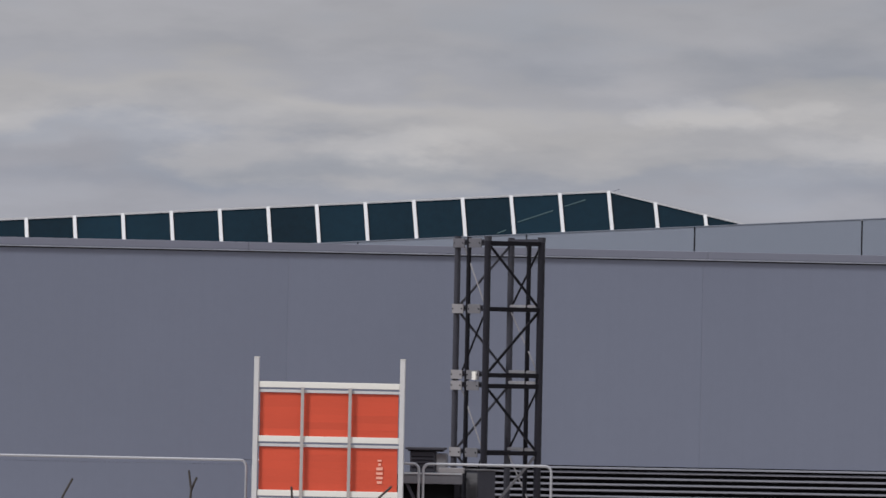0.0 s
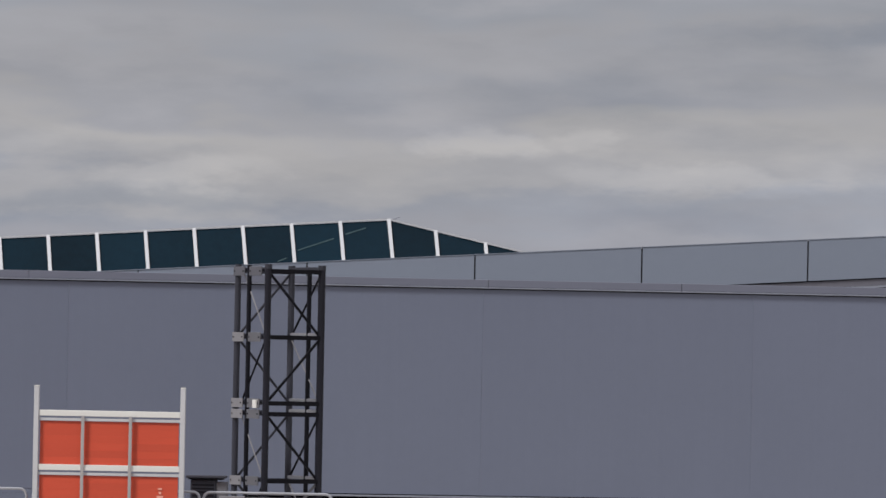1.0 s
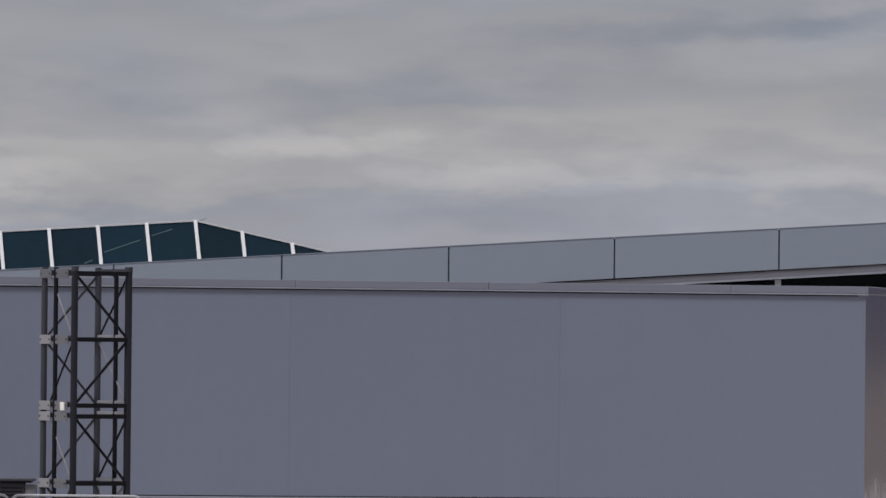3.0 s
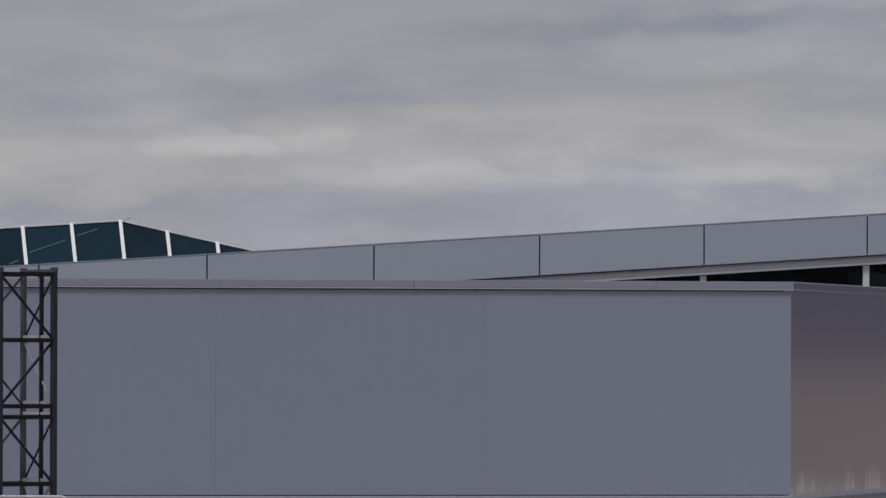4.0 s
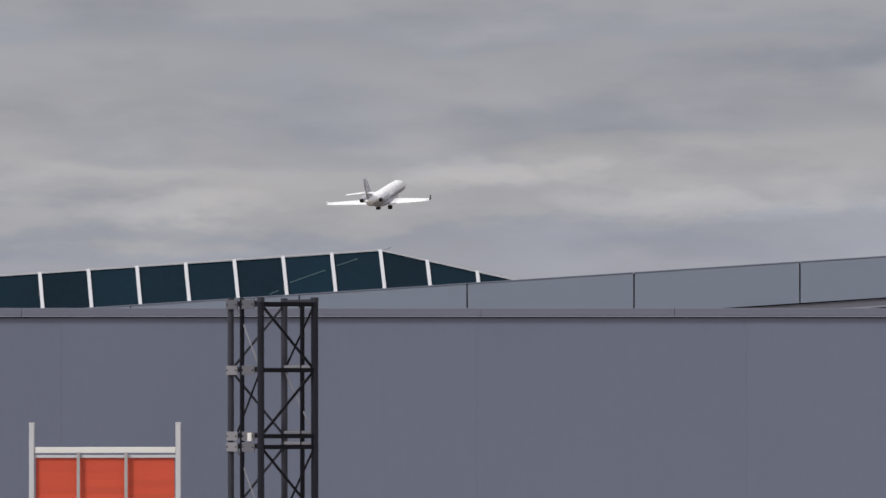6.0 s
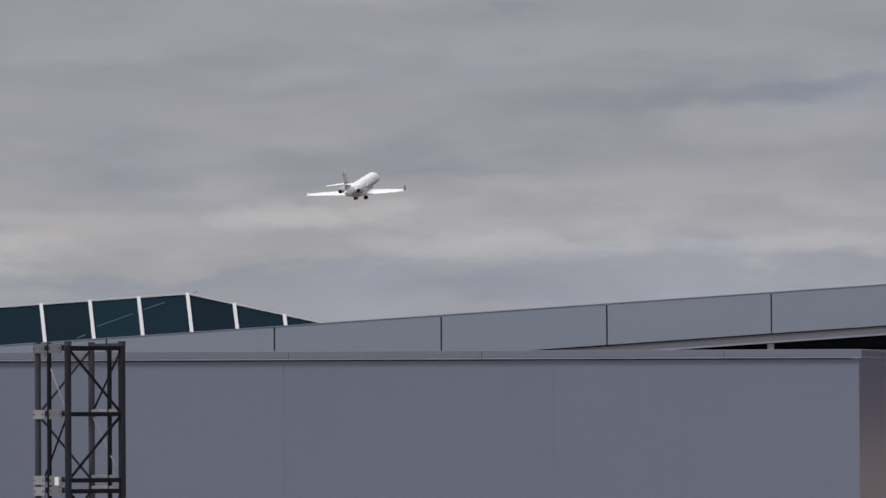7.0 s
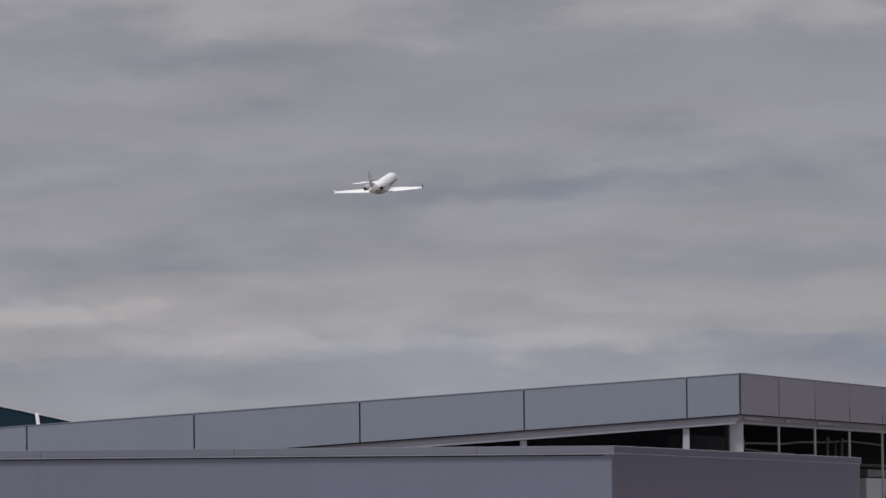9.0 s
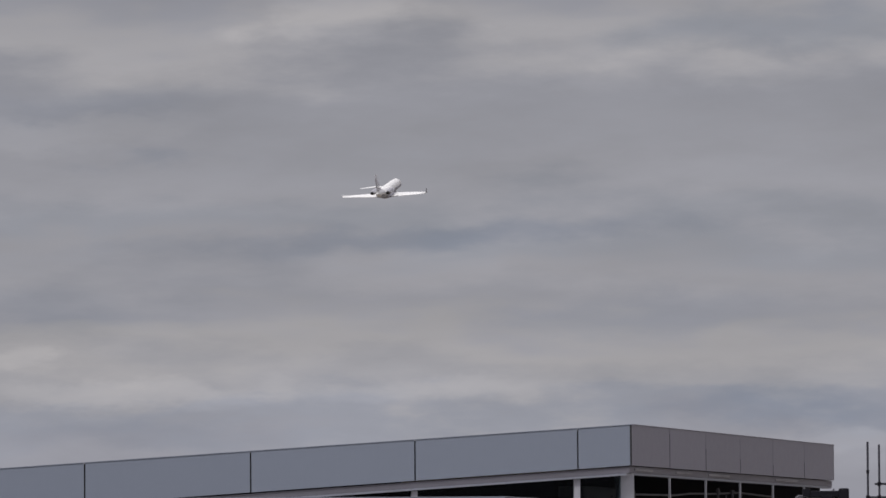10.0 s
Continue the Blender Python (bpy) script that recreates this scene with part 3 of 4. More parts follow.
# ---- the glazed roof behind ----
def build_skylight():
    hall = thing("terminal_hall", -12.0, 148.0, 0, 0, "terminal hall under a long glazed roof light", "building")
    part("wall", block(-16, 12.5, 0, 24, 0, 9.1), RENDERED, hall)
    part("roof", block(-16.2, 12.7, -0.2, 24.2, 9.1, 9.3), ROOF, hall)
    s = thing("roof_light", -5.51, 150.0, 12.43, 0, "long dark teal glazed roof light with white glazing bars", "skylight", kind="")
    # local: x along, the glass leans back as it rises; foot 2.9 m below the apex
    step, rise, fall = 1.091, 0.0648, -0.223
    lean, back = 0.134, -0.62       # sideways and forward run per metre of drop
    foot = -3.1

    def place(x, z, out=0.0):
        top = rise * x if x <= 0 else fall * x
        d = top - z
        return Vector((x + lean * d, back * d - out, z))

    def ridge(x):
        return rise * x if x <= 0 else fall * x
    xs = [-i * step for i in range(19)][::-1] + [1.05, 2.17, 3.4, 4.6, 5.9]
    for x0, x1 in zip(xs, xs[1:]):
        bm = bmesh.new()
        ps = [place(x0, foot), place(x1, foot), place(x1, ridge(x1)), place(x0, ridge(x0))]
        f = [bm.verts.new(p) for p in ps]
        g = [bm.verts.new(p + Vector((0, 0.03, 0))) for p in ps]
        bm.faces.new(f)
        bm.faces.new(g[::-1])
        for i in range(4):
            bm.faces.new((f[i], f[(i + 1) % 4], g[(i + 1) % 4], g[i]))
        part("glass_pane", bm, TEAL, s)
        bm = bar(place(x0, ridge(x0) + 0.03), place(x1, ridge(x1) + 0.03), 0.03, 0.12)
        part("ridge_bar", bm, MULLION, s)
    for x in xs[:-1]:
        part("glazing_bar", bar(place(x, ridge(x) + 0.02, 0.03), place(x, foot, 0.03), 0.078, 0.06), MULLION, s)
    bm = bmesh.new()
    vs = [bm.verts.new(p) for p in (place(xs[0], ridge(xs[0])), place(0, 0), place(5.9, ridge(5.9)),
                                    Vector((5.9, 6.0, foot)), Vector((xs[0], 6.0, foot)))]
    bm.faces.new(vs)
    bmesh.ops.solidify(bm, geom=bm.faces[:], thickness=0.05)
    part("rear_slope", bm, TEAL, s)
    # three short pale lines just above the glass
    for a, c in (((-2.56, -0.97), (-2.36, -0.89)), ((-2.09, -0.71), (-1.27, -0.43)), ((-1.0, -0.33), (-0.53, -0.175))):
        part("brace", bar(place(*a, 0.012), place(*c, 0.012), 0.026, 0.012), PALE_TEAL, s, "thin pale line lying on the glass")
    part("lightning_rod", rod(place(0.02, 0.0), place(0.02, 0.0) + Vector((0.22, 0, 0.08)), 0.009), BLADE, s)


# ---- lattice tower ----
def build_tower():
    side, deep = 0.748, 0.715
    s = thing("lattice_tower", -4.37, 80.0, DECK, 33.5, "dark grey steel lattice tower with pale bracket plates", "tower")
    top = 10.275 - DECK
    # the rear pair gets a lighter steel, which carries the light on it
    for x, y, r, ma in ((0, 0, 0.041, LEG_STEEL), (side, 0, 0.044, LEG_STEEL), (0, deep, 0.038, STEEL_MID), (side, deep, 0.039, STEEL_MID)):
        l = part("leg", rod((x, y, 0.02), (x, y, top), r, n=14), ma, s, smooth=False)
        part("cap", rod((x, y, top - 0.05), (x, y, top + 0.008), r + 0.004, n=14), STEEL_MID, l)
        part("base_plate", block(x - 0.08, x + 0.08, y - 0.08, y + 0.08, 0, 0.02), STEEL_MID, l)
    for x, y, r, h in ((-0.01, 0.428, 0.028, top), (side, 0.29, 0.028, top - 0.06)):
        p = part("riser", rod((x, y, 0.02), (x, y, h), r, n=14), STEEL_DARK, s, "dark upright pipe")
        part("base_plate", block(x - 0.06, x + 0.06, y - 0.06, y + 0.06, 0, 0.02), STEEL_MID, p)
    levels = [10.20, 9.41, 8.62, 8.49, 7.69, 6.90, 6.77]
    for z in levels:
        z -= DECK
        part("collar", bar((0, -0.01, z), (side, -0.01, z), 0.052, 0.05, 0.006), STEEL_DARK, s)
        part("collar", bar((0, deep, z), (side, deep, z), 0.045, 0.05, 0.006), STEEL_MID, s)
        # below the top, side collars are coloured as if lit
        part("collar", bar((side, 0.03, z + 0.042), (side, deep, z + 0.042), 0.04, 0.045, 0.006), STEEL_MID if z > 4.0 else LIT_COLLAR, s, "side collar")
        part("collar", bar((0, 0.03, z + 0.02), (0, deep, z + 0.02), 0.045, 0.03, 0.006), STEEL_MID, s)
        for y0, y1, ma in ((0.07, 0.36, DUSTY if z > 4.0 else PLATE_DULL), (0.47, deep + 0.02, DUSTY if z > 4.0 else PLATE)):
            p = part("bracket_plate", block(-0.055, -0.042, y0, y1, z - 0.055, z + 0.055, 0.004), ma, s, "pale bolted bracket plate")
            for y in (y0 + 0.03, y1 - 0.03):
                part("bolt", rod((-0.064, y, z), (-0.054, y, z), 0.009, n=6), STEEL_DARK, p)
    # one diagonal on each face of each bay, turned about from bay to bay
    bays = [(10.17, 9.44), (9.38, 8.65), (8.46, 7.72), (7.66, 6.93)]
    for i, (hi, lo) in enumerate(bays):
        hi, lo = hi - DECK, lo - DECK
        p, q = ((hi, lo), (lo, hi))[i % 2]
        part("diagonal", bar((0.03, 0, p), (side - 0.03, 0, q), 0.028, 0.02), PLATE_DULL if i == 3 else STEEL_DARK, s)
        part("diagonal", bar((0.03, deep, q), (side - 0.03, deep, p), 0.024, 0.02), STEEL_MID, s)
        part("diagonal", rod((side, 0.03, p), (side, deep - 0.03, q), 0.008 if i % 2 else 0.013, n=8), PLATE if i % 2 else STEEL_DARK, s)
        part("diagonal", rod((0, 0.03, q), (0, deep - 0.15, p), 0.012 if i % 2 else 0.008, n=8), STEEL_DARK if i % 2 else PLATE, s)
    part("junction_box", block(-0.08, -0.056, 0.10, 0.19, 8.56 - DECK, 8.66 - DECK, 0.006), WHITE_PAINT, s, "small white box")


# ---- orange screen ----
def build_screen():
    s = thing("orange_screen", -6.950, 78.2, DECK, 0, "orange-red slatted screen in a white framework on posts", "screen")
    W = 1.713
    z = lambda v: 9.0 - (9.0 - v) * 0.99 - DECK
    for x in (0, W):
        p = part("post", block(x - 0.029, x + 0.029, -0.05, 0.05, 0.0, z(8.78), 0.006), SCREEN_GREY, s, "pale grey post")
        part("cap", block(x - 0.032, x + 0.032, -0.053, 0.053, z(8.78), z(8.79)), WHITE_PAINT, p)
    rows = [(8.43, 8.50), (7.79, 7.86), (7.15, 7.22), (6.52, 6.58)]
    for lo, hi in rows:
        part("rail", block(0.031, W - 0.031, -0.035, 0.035, z(lo), z(hi), 0.006), WHITE_PAINT, s)
        part("thin_rail", block(0.031, W - 0.031, -0.02, 0.02, z(lo) - 0.055, z(lo) - 0.022, 0.004), SCREEN_GREY, s, "thin pale grey rail")
    for x in (0.547, 1.105):
        part("upright", block(x - 0.019, x + 0.019, -0.055, -0.036, z(6.5), z(8.44), 0.004), UPRIGHT, s, "grey upright bar")
    cols = [0.045, 0.547, 1.105, W - 0.045]
    for (lo, hi), (lo2, hi2) in zip(rows, rows[1:]):
        top, foot = z(lo) - 0.058, z(hi2)
        for x0, x1 in zip(cols, cols[1:]):
            n = 6
            hgt = (top - foot) / n
            sheet = part("infill", block(x0, x1, 0.012, 0.018, foot, top), ORANGE, s, "orange-red slatted infill")
            first = None
            for i in range(n):
                if first is None:
                    first = part("slat", prism([(x0, 0), (x1, 0), (x1, hgt - 0.0008), (x0, hgt - 0.0008)], 0.002, 0.010), ORANGE, sheet)
                    first.matrix_basis = pose(0, 0, foot, random.uniform(-0.5, 0.5))
                else:
                    again(first, pose(0, random.uniform(-0.001, 0.001), foot + i * hgt, random.uniform(-0.5, 0.5)))
    # faded upright marks on one bay
    for i, (w, h) in enumerate(((0.05, 0.02), (0.03, 0.03), (0.075, 0.035), (0.075, 0.03), (0.075, 0.03), (0.06, 0.03))):
        part("faded_mark", block(1.462 - w / 2, 1.462 + w / 2, -0.006, -0.002, z(7.58) - i * 0.052, z(7.58) - i * 0.052 + h), FADED, s)


# ---- handrails ----
def guard_rail(x0, x1):
    s = thing("guard_rail", x0, 78.5, DECK, 0, "galvanised tubular guard rail with rounded corners", "railing", "roof edge rails")
    L, h, r = x1 - x0, 7.573 - DECK, 0.075
    def bend(cx, a0, a1):
        return [(cx + r * math.cos(radians(a)), 0, h - r + r * math.sin(radians(a))) for a in range(a0, a1, -15 if a1 < a0 else 15)]
    part("loop", tube([(0, 0, 0.01)] + bend(r, 180, 89) + bend(L - r, 90, -1) + [(L, 0, 0.01)], 0.0155), GALV, s, smooth=True)
    part("mid_tube", tube([(0, 0, 0.7), (L, 0, 0.7)], 0.019), GALV, s, smooth=True)
    x = L - 4.2
    while x > 1.0:
        part("post", rod((x, 0, 0.01), (x, 0, h - 0.02), 0.02), GALV, s)
        x -= 1.9
    for x in (0, L):
        part("foot", block(x - 0.05, x + 0.05, -0.05, 0.05, 0, 0.012), GALV, s)
    return s


# ---- plant on the roof deck ----
def build_roof_unit():
    s = thing("roof_fan_unit", -5.245, 79.2, DECK, 0, "dark roof fan unit with a flat cowl on a steel stand", "fan unit")
    z = lambda v: 9.0 - (9.0 - v) * 0.966 - DECK
    part("cowl", block(0.0, 0.47, -0.21, 0.21, z(7.683), z(7.712), 0.008), STEEL_MID, s, "dark flat cowl")
    part("cowl_skirt", block(0.03, 0.44, -0.18, 0.18, z(7.664), z(7.682), 0.004), STEEL_DARK, s)
    part("body", block(0.055, 0.355, -0.16, 0.16, z(7.41), z(7.663), 0.012), STEEL_MID, s)
    for k in range(4):
        v = z(7.46) + 0.042 * k
        part("vent_slat", block(0.075, 0.335, -0.168, -0.161, v, v + 0.018), STEEL_DARK, s)
    part("motor_box", block(0.36, 0.49, -0.14, 0.1, z(7.41), z(7.64), 0.01), PLATE_DULL, s, "dull grey motor box")
    part("control_box", block(0.40, 0.70, -0.21, -0.05, z(7.405), z(7.47), 0.008), PLATE, s, "pale control box")
    part("stand_beam", block(-0.29, 0.68, -0.2, -0.12, z(7.27), z(7.402), 0.006), DUSTY, s)
    part("stand_beam", block(-0.29, 0.68, 0.12, 0.2, z(7.31), z(7.402), 0.006), STEEL_MID, s)
    part("stand_deck", block(-0.28, 0.67, -0.118, 0.118, z(7.34), z(7.40)), STEEL_DARK, s)
    part("pale_edge", block(-0.29, 0.68, -0.212, -0.201, z(7.385), z(7.406), 0.003), GALV, s, "pale steel edge")
    for x in (-0.22, 0.62):
        for y in (-0.16, 0.16):
            part("leg", block(x - 0.03, x + 0.03, y - 0.03, y + 0.03, 0, z(7.27)), STEEL_DARK, s)
    part("strut", bar((0.02, -0.16, z(7.28)), (0.20, -0.16, z(6.9)), 0.035, 0.03), STEEL_MID, s)
    # an added black block fills in the shade below the stand
    part("dark_housing", block(-0.18, 0.58, -0.12, 0.12, 0.01, z(7.268), 0.01), BLACK, s, "black block for the shade under the stand")
    z = lambda v: v - DECK
    c = thing("control_cabinet", -4.39, 79.2, DECK, 33.5, "grey steel control cabinet beside the tower", "cabinet")
    part("body", block(0, 0.24, 0, 0.266, 0.02, z(7.49), 0.006), STEEL_MID, c)
    # lighter sheet over the left face, coloured as lit; its handle is added
    part("side_door", block(-0.008, -0.001, 0.01, 0.256, 0.06, z(7.46)), CABINET, c, "lighter panel with the lit face put into its colour")
    part("handle", block(-0.02, -0.009, 0.20, 0.22, 0.7, 0.82, 0.003), STEEL_DARK, c)
    part("lid", block(-0.015, 0.255, -0.015, 0.281, z(7.492), z(7.505), 0.004), CABINET, c)
    part("plinth", block(0.01, 0.23, 0.01, 0.256, 0, 0.018), STEEL_DARK, c)


def build_side_rack():
    s = thing("pipe_rack", 11.98, 109.6, DECK, 0, "dark steel pipe rack with white ducts", "pipe rack")
    z = lambda v: v - DECK
    for x in (-0.06, 0.46, 1.3):
        part("upright", block(x - 0.025, x + 0.025, 0.04, 0.09, 0, z(10.50)), STEEL_DARK, s)
    part("top_beam", block(-0.02, 0.54, -0.05, 0.05, z(10.50), z(10.60), 0.012), STEEL_DARK, s, "dark cantilever beam")
    part("beam_block", block(-0.10, 0.02, -0.07, 0.07, z(10.51), z(10.635), 0.012), STEEL_DARK, s)
    part("clamp", block(0.20, 0.40, -0.07, 0.07, z(10.455), z(10.53), 0.012), STEEL_DARK, s)
    part("beam_head", block(0.50, 0.66, -0.09, 0.09, z(10.44), z(10.64), 0.03), STEEL_DARK, s, "dark rounded lamp head")
    hook = part("hook", tube([(0.57, 0, z(10.44)), (0.60, 0, z(10.40)), (0.61, 0, z(10.37)), (0.57, 0, z(10.35))], 0.014), STEEL_MID, s)
    part("white_tip", rod((0.575, 0, z(10.325)), (0.575, 0, z(10.365)), 0.022), WHITE_PAINT, hook, "white tip of the hook")
    for v in (10.285, 9.82, 9.5):
        part("cross_bar", rod((-0.12, 0.02, z(v)), (1.4, 0.02, z(v)), 0.02), STEEL_DARK, s)
    duct = part("duct", block(-0.01, 0.42, -0.25, -0.03, z(10.315), z(10.435), 0.02), DUCT_PALE, s, "white square duct with rounded edges")
    for x in (0.15, 0.24):
        part("strap", block(x, x + 0.055, -0.26, -0.02, z(10.39), z(10.45), 0.006), STEEL_DARK, duct, "dark strap")
    low = part("duct", block(0.21, 0.95, -0.3, -0.08, z(10.08), z(10.255), 0.015), PLATE, s, "pale square duct")
    part("flange", block(0.20, 0.225, -0.32, -0.06, z(10.06), z(10.27), 0.004), PLATE, low)
    for i, (dx, r) in enumerate(((0.0, 0.020), (0.030, 0.030), (-0.016, 0.024), (0.018, 0.034), (-0.010, 0.020), (0.024, 0.028), (0.0, 0.022))):
        v = z(10.50) - i * 0.078 - 0.02 * (i % 3)
        part("pipe_end", tube([(-0.235 + dx, -0.22, v - 0.02), (-0.19 + dx, -0.22, v + 0.008), (-0.12, -0.17, v + 0.012)], r), (DUSTY, PLATE_DULL, STEEL_MID)[i % 3], s, "short grey pipe elbow")
    for i, v in enumerate((10.475, 10.41, 10.29, 10.20, 10.03, 9.93)):
        part("cable_tray", block(-0.16 + 0.03 * (i % 2), 0.62 - 0.07 * (i % 3), 0.10, 0.22, z(v), z(v) + 0.03, 0.004), (PLATE_DULL, DUSTY, CABINET)[i % 3], s, "dusty grey cable tray")
    for i, (x, r) in enumerate(((0.03, 0.035), (0.115, 0.028), (0.17, 0.02))):
        part("drop_pipe", tube([(x, -0.12, z(9.2)), (x, -0.12, z(10.12 + 0.04 * i)), (x + 0.05, -0.12, z(10.20 + 0.03 * i))], r), (STEEL_MID, STEEL_DARK, DUSTY)[i], s)
    p = thing("scaffold_poles", 13.055, 110.4, DECK, 0, "pair of grey scaffold poles with couplers", "scaffold")
    for x, t in ((0, 11.42), (0.19, 11.37)):
        part("pole", rod((x, 0, 0), (x, 0, z(t)), 0.018), STEEL_MID, p)
    for v, x0 in ((10.72, 0.12), (10.50, -0.03), (9.7, -0.08)):
        part("ledger", rod((x0, 0.04, z(v)), (1.2, 0.04, z(v)), 0.018), STEEL_MID, p)
        for x in (0, 0.19):
            if x >= x0:
                part("coupler", block(x - 0.028, x + 0.028, -0.024, 0.062, z(v) - 0.032, z(v) + 0.032, 0.008), STEEL_DARK, p)
    part("coupler", block(-0.024, 0.024, -0.024, 0.024, z(10.90), z(10.95), 0.006), STEEL_DARK, p)
    part("pole", rod((1.1, 0, 0), (1.1, 0, z(11.0)), 0.018), STEEL_MID, p)


# ---- bare saplings whose tips reach into view ----
def sapling(x, y, branches, label):
    """branches: bent lines of (across, up) that start on the trunk."""
    s = thing("bare_sapling", x, y, 0, 0, label, "tree", "bare saplings")
    part("trunk", rod((0, 0, 0), (0.03, 0, 5.7), 0.05, 0.02, 8), BARK, s)
    for i, line in enumerate(branches):
        part("branch", tube([(a, 0.02 * i, z) for a, z in line], 0.010, 6), BARK, s)


# ---- the jet ----
def ellipse(x, cy, cz, ry, rz, n=20):
    return [(cy + ry * math.cos(2 * math.pi * k / n), x, cz + rz * math.sin(2 * math.pi * k / n)) for k in range(n)]


def wing_mesh(root, tip, root_chord, tip_chord, thick, upright=False):
    """A lofted aerofoil from root to tip; leading edge points given, chord runs aft along -y."""
    prof = [(0, 0), (0.05, 0.35), (0.2, 0.55), (0.45, 0.5), (0.75, 0.22), (1, 0.01), (0.75, -0.12), (0.45, -0.3), (0.2, -0.35), (0.05, -0.25)]
    rings = []
    for i in range(5):
        f = i / 4
        p = Vector(root).lerp(Vector(tip), f)
        c = root_chord + (tip_chord - root_chord) * f
        k = thick * c
        rings.append([(p.x + (u * k if upright else 0), p.y - a * c, p.z + (0 if upright else u * k)) for a, u in prof])
    return loft(rings)


def build_jet():
    """Nose towards +y, origin at the wing's middle; 21 m span, 20 m long."""
    j = thing("business_jet", -190, 800, 2.2, 0, "white twin-engined business jet climbing away with upturned wing tips", "airplane")
    body = [(9.9, -0.35, 0.05, 0.05), (9.6, -0.3, 0.3, 0.28), (9.0, -0.2, 0.62, 0.58), (8.0, -0.05, 0.92, 0.92), (6.8, 0.08, 1.1, 1.15), (5.2, 0.1, 1.17, 1.2), (0, 0.1, 1.17, 1.2),
            (-4.0, 0.12, 1.15, 1.17), (-6.0, 0.22, 1.0, 1.0), (-7.8, 0.4, 0.72, 0.74), (-9.2, 0.58, 0.4, 0.42), (-10.1, 0.7, 0.12, 0.14)]
    body = [(y * 1.17 if y > 0 else y, z, rx * 1.06, rz * 1.06) for y, z, rx, rz in body]
    f = part("fuselage", loft([ellipse(y, 0, z + 0.75, rx, rz) for y, z, rx, rz in body]), JET_WHITE, j, "white fuselage", smooth=True)
    part("belly_fairing", loft([ellipse(y, 0, -0.42, rx, rz, 16) for y, rx, rz in ((5.2, 0.2, 0.1), (3.6, 1.2, 0.5), (0, 1.6, 0.68), (-2.8, 1.4, 0.55), (-5.0, 0.2, 0.1))]), JET_SHADE, f, "pale belly fairing", smooth=True)
    part("lower_hull", loft([ellipse(y, 0, z + 0.42, rx * 1.0, rz * 0.76) for y, z, rx, rz in body[3:-2]]), JET_SHADE, f, "lower hull with its shade put in as grey", smooth=True)
    part("stripe", block(1.20, 1.255, -5.0, 7.6, 0.25, 0.45), JET_GREY, f, "grey side stripe")
    part("stripe", block(-1.255, -1.20, -5.0, 7.6, 0.25, 0.45), JET_GREY, f)
    for side in (1, -1):
        w = part("wing", wing_mesh((side * 0.9, 3.1, -0.65), (side * 10.4, -2.0, 0.05), 5.9, 2.2, 0.11), JET_WHITE, j, "white swept wing", smooth=True)
        # right tip grey, left white and shorter: shade and sunlight put into the paint
        part("winglet", wing_mesh((side * 10.38, -2.25, 0.06), (side * 10.58, -2.9, 1.15 if side > 0 else 0.5), 1.3, 0.6, 0.09, True), JET_GREY if side > 0 else JET_WHITE, w, "upturned wing tip", smooth=True)
        e = part("engine", loft([ellipse(y, side * 1.95, 1.2, r, r, 18) for y, r in ((-3.2, 0.52), (-3.4, 0.62), (-4.6, 0.66), (-6.2, 0.58), (-7.0, 0.44))]), JET_SHADE, j, "rear engine pod with its shade put in as grey", smooth=True)
        part("exhaust", loft([ellipse(y, side * 1.95, 1.2, r, r, 18) for y, r in ((-6.9, 0.40), (-7.35, 0.36))]), JET_DARK, e, "dark exhaust nozzle")
        part("pylon", block(min(side * 0.8, side * 1.5), max(side * 0.8, side * 1.5), -6.0, -4.0, 1.12, 1.28), JET_WHITE, e)
        part("stabiliser", wing_mesh((side * 0.1, -8.0, 3.1), (side * 3.9, -9.7, 3.0), 2.0, 0.9, 0.08), JET_WHITE, j, "white tailplane", smooth=True)
    fin = part("fin", wing_mesh((0, -5.6, 1.4), (0, -8.7, 6.0), 3.7, 1.6, 0.09, True), JET_FIN, j, "silver grey tail fin", smooth=True)
    part("fin_marks", block(-0.13, 0.13, -9.0, -8.2, 3.6, 3.72), JET_WHITE, fin)
    gear = []
    for side in (1, -1):
        g = part("main_gear", rod((0, 0, 0), (0, 0, -0.75), 0.1, n=10), JET_GREY, j, "landing gear leg")
        g.location = (side * 1.2, -0.6, -0.75)
        for dx in (-0.2, 0.2):
            w = part("wheel", rod((dx - 0.14, 0, -0.8), (dx + 0.14, 0, -0.8), 0.4, n=18), RUBBER, g, "black tyre")
        gear.append((g, side))
    g = part("nose_gear", rod((0, 0, 0), (0, 0, -0.8), 0.07, n=10), JET_GREY, j, "nose gear leg")
    g.location = (0, 7.2, -0.75)
    for dx in (-0.13, 0.13):
        part("wheel", rod((dx - 0.08, 0, -0.9), (dx + 0.08, 0, -0.9), 0.3, n=16), RUBBER, g)
    return j, gear, g


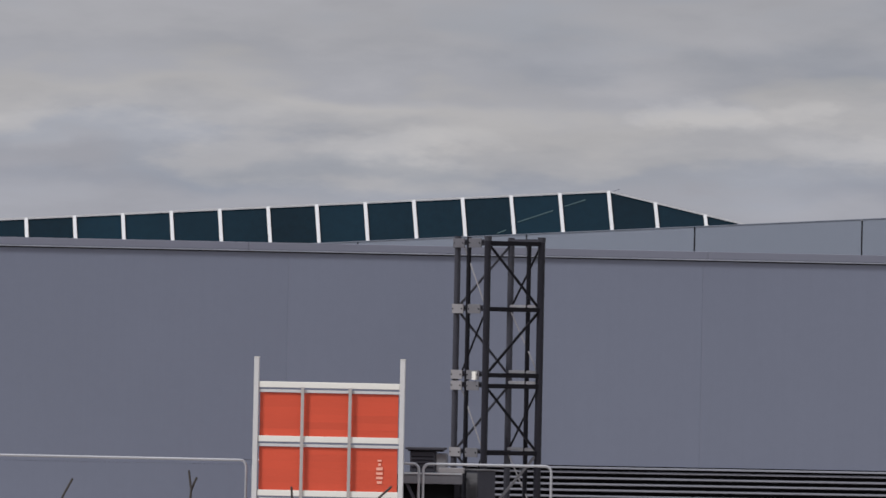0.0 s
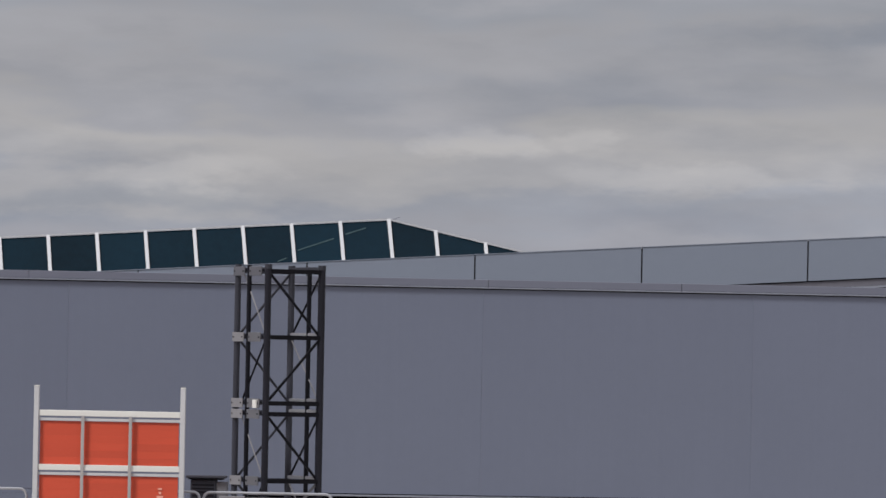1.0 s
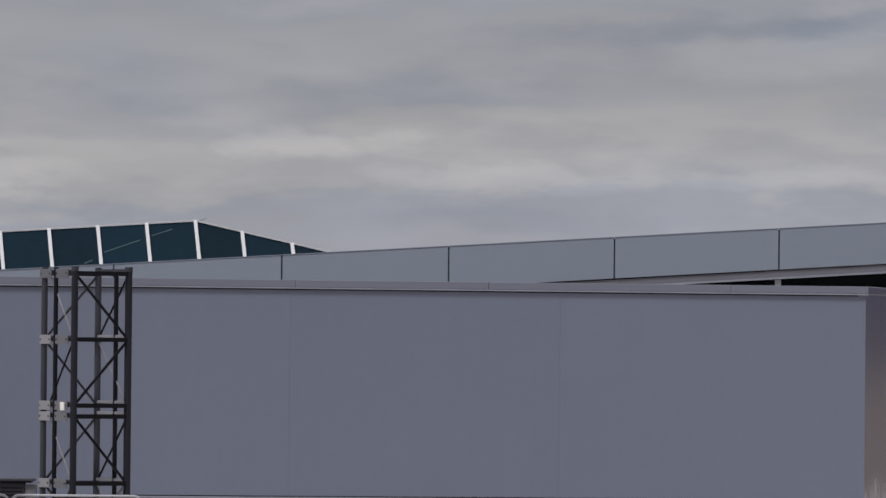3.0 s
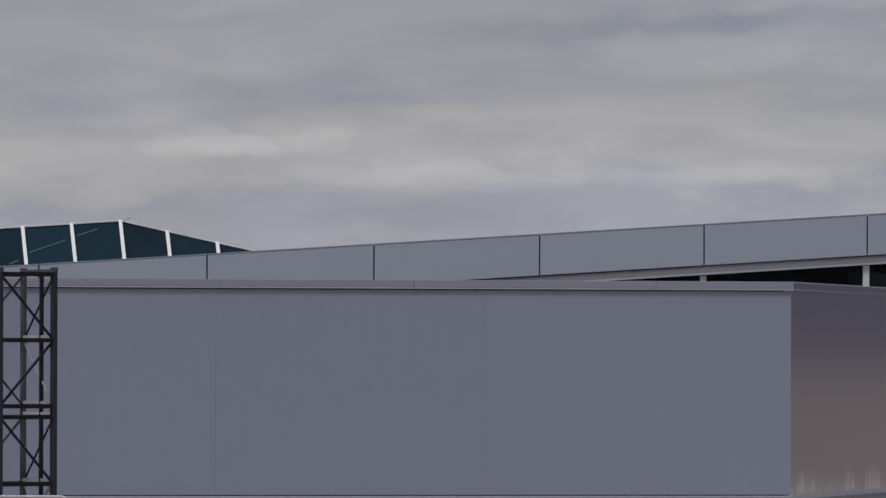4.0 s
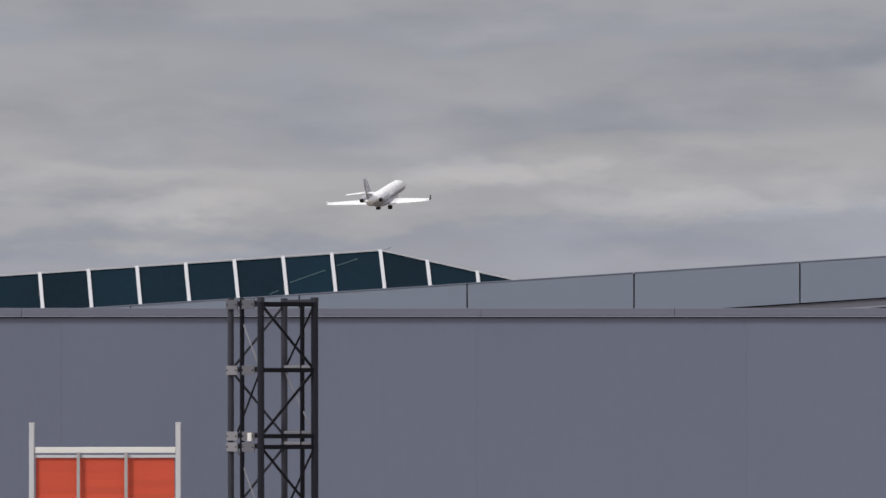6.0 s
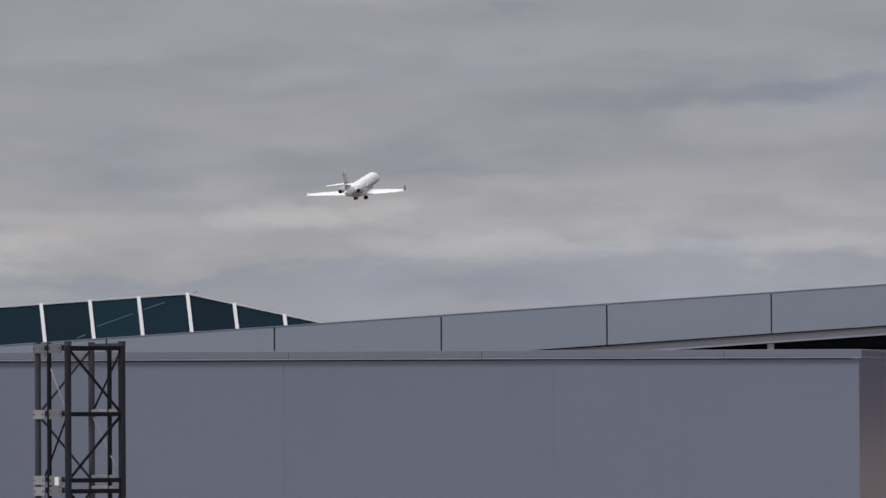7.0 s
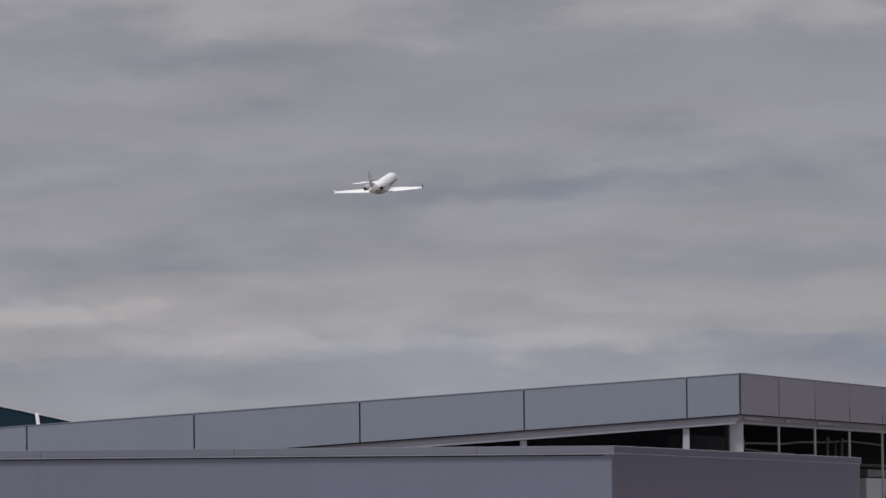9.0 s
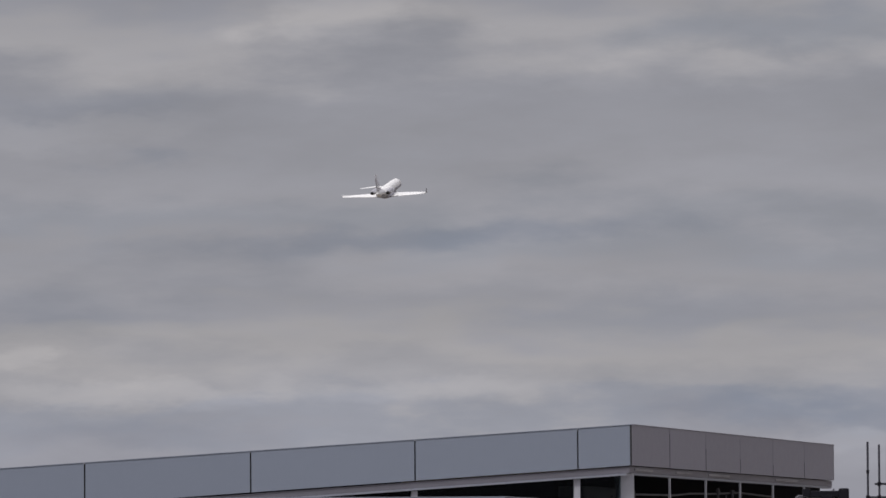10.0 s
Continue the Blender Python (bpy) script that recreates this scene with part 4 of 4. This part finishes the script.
build_ground()
build_hills()
build_podium()
build_terminal()
build_skylight()
build_plant_room()
build_tower()
build_screen()
guard_rail(-15.5, -7.08)
guard_rail(-7.0, -5.045)
guard_rail(-4.995, -3.493)
build_roof_unit()
build_side_rack()
sapling(-5.98, 60.0, (((0.03, 5.6), (0.05, 6.6), (0.06, 7.4), (0.077, 7.635), (0.053, 7.807)), ((0.06, 7.4), (0.077, 7.63), (0.10, 7.69), (0.124, 7.745)),
                     ((0.02, 5.5), (-0.6, 6.7), (-1.12, 7.45), (-1.08, 7.56), (-1.0, 7.71))), "slender bare sapling with thin forked twigs")
sapling(-4.6, 60.0, (((0.03, 5.6), (-0.2, 6.7), (-0.38, 7.4), (-0.40, 7.68)), ((0.03, 5.5), (0.15, 6.8), (0.25, 7.45), (0.36, 7.57), (0.50, 7.70))),
        "slender bare sapling with thin leaning twigs")
JET, MAIN_GEAR, NOSE_GEAR = build_jet()


def motions():
    # the jet: seconds, x, y, z, nose-up pitch, bank, heading turn
    rows = [
        (0.0, -226.59, 778.2, 1.95, 0.0, -1.5, -18.5),
        (2.0, -166.59, 945.6, 2.00, 2.0, -1.5, -18.5),
        (2.8, -142.59, 1012.5, 6.20, 8.0, -1.5, -18.5),
        (3.6, -118.59, 1079.5, 15.80, 12.0, -1.5, -18.5),
        (4.4, -94.59, 1146.4, 27.30, 13.5, -1.5, -18.5),
        (5.0, -76.20, 1196.7, 35.80, 12.6, -1.5, -18.5),
        (5.2, -70.59, 1213.4, 38.26, 12.6, -1.5, -18.5),
        (6.3, -36.64, 1305.4, 52.11, 13.5, -1.5, -18.5),
        (7.0, -14.68, 1364.0, 61.31, 13.5, -1.5, -18.5),
        (7.5, 0.29, 1405.8, 68.26, 13.5, -1.5, -18.5),
        (8.5, 30.52, 1489.5, 82.35, 13.5, -1.5, -18.5),
        (9.0, 45.28, 1531.4, 90.14, 13.5, -1.5, -18.5),
        (9.5, 61.05, 1573.2, 97.82, 13.5, -1.5, -18.5),
        (10.0, 75.28, 1615.1, 105.33, 13.5, -1.5, -18.5),
    ]
    walk(JET, [(t, pose(x, y, z, up, bank, turn)) for t, x, y, z, up, bank, turn in rows])
    # the gear folds away after take-off
    fold = ((0.0, 0), (6.6, 0), (7.4, 25), (8.0, 60), (8.6, 85), (9.2, 100), (10.0, 100))
    for g, side in MAIN_GEAR:
        p = g.location.copy()
        walk(g, [(t, pose(p.x, p.y, p.z + a * 0.004, 0, side * a, 0)) for t, a in fold])
    p = NOSE_GEAR.location.copy()
    walk(NOSE_GEAR, [(t, pose(p.x, p.y, p.z + a * 0.004, a * 0.9, 0, 0)) for t, a in fold])


motions()
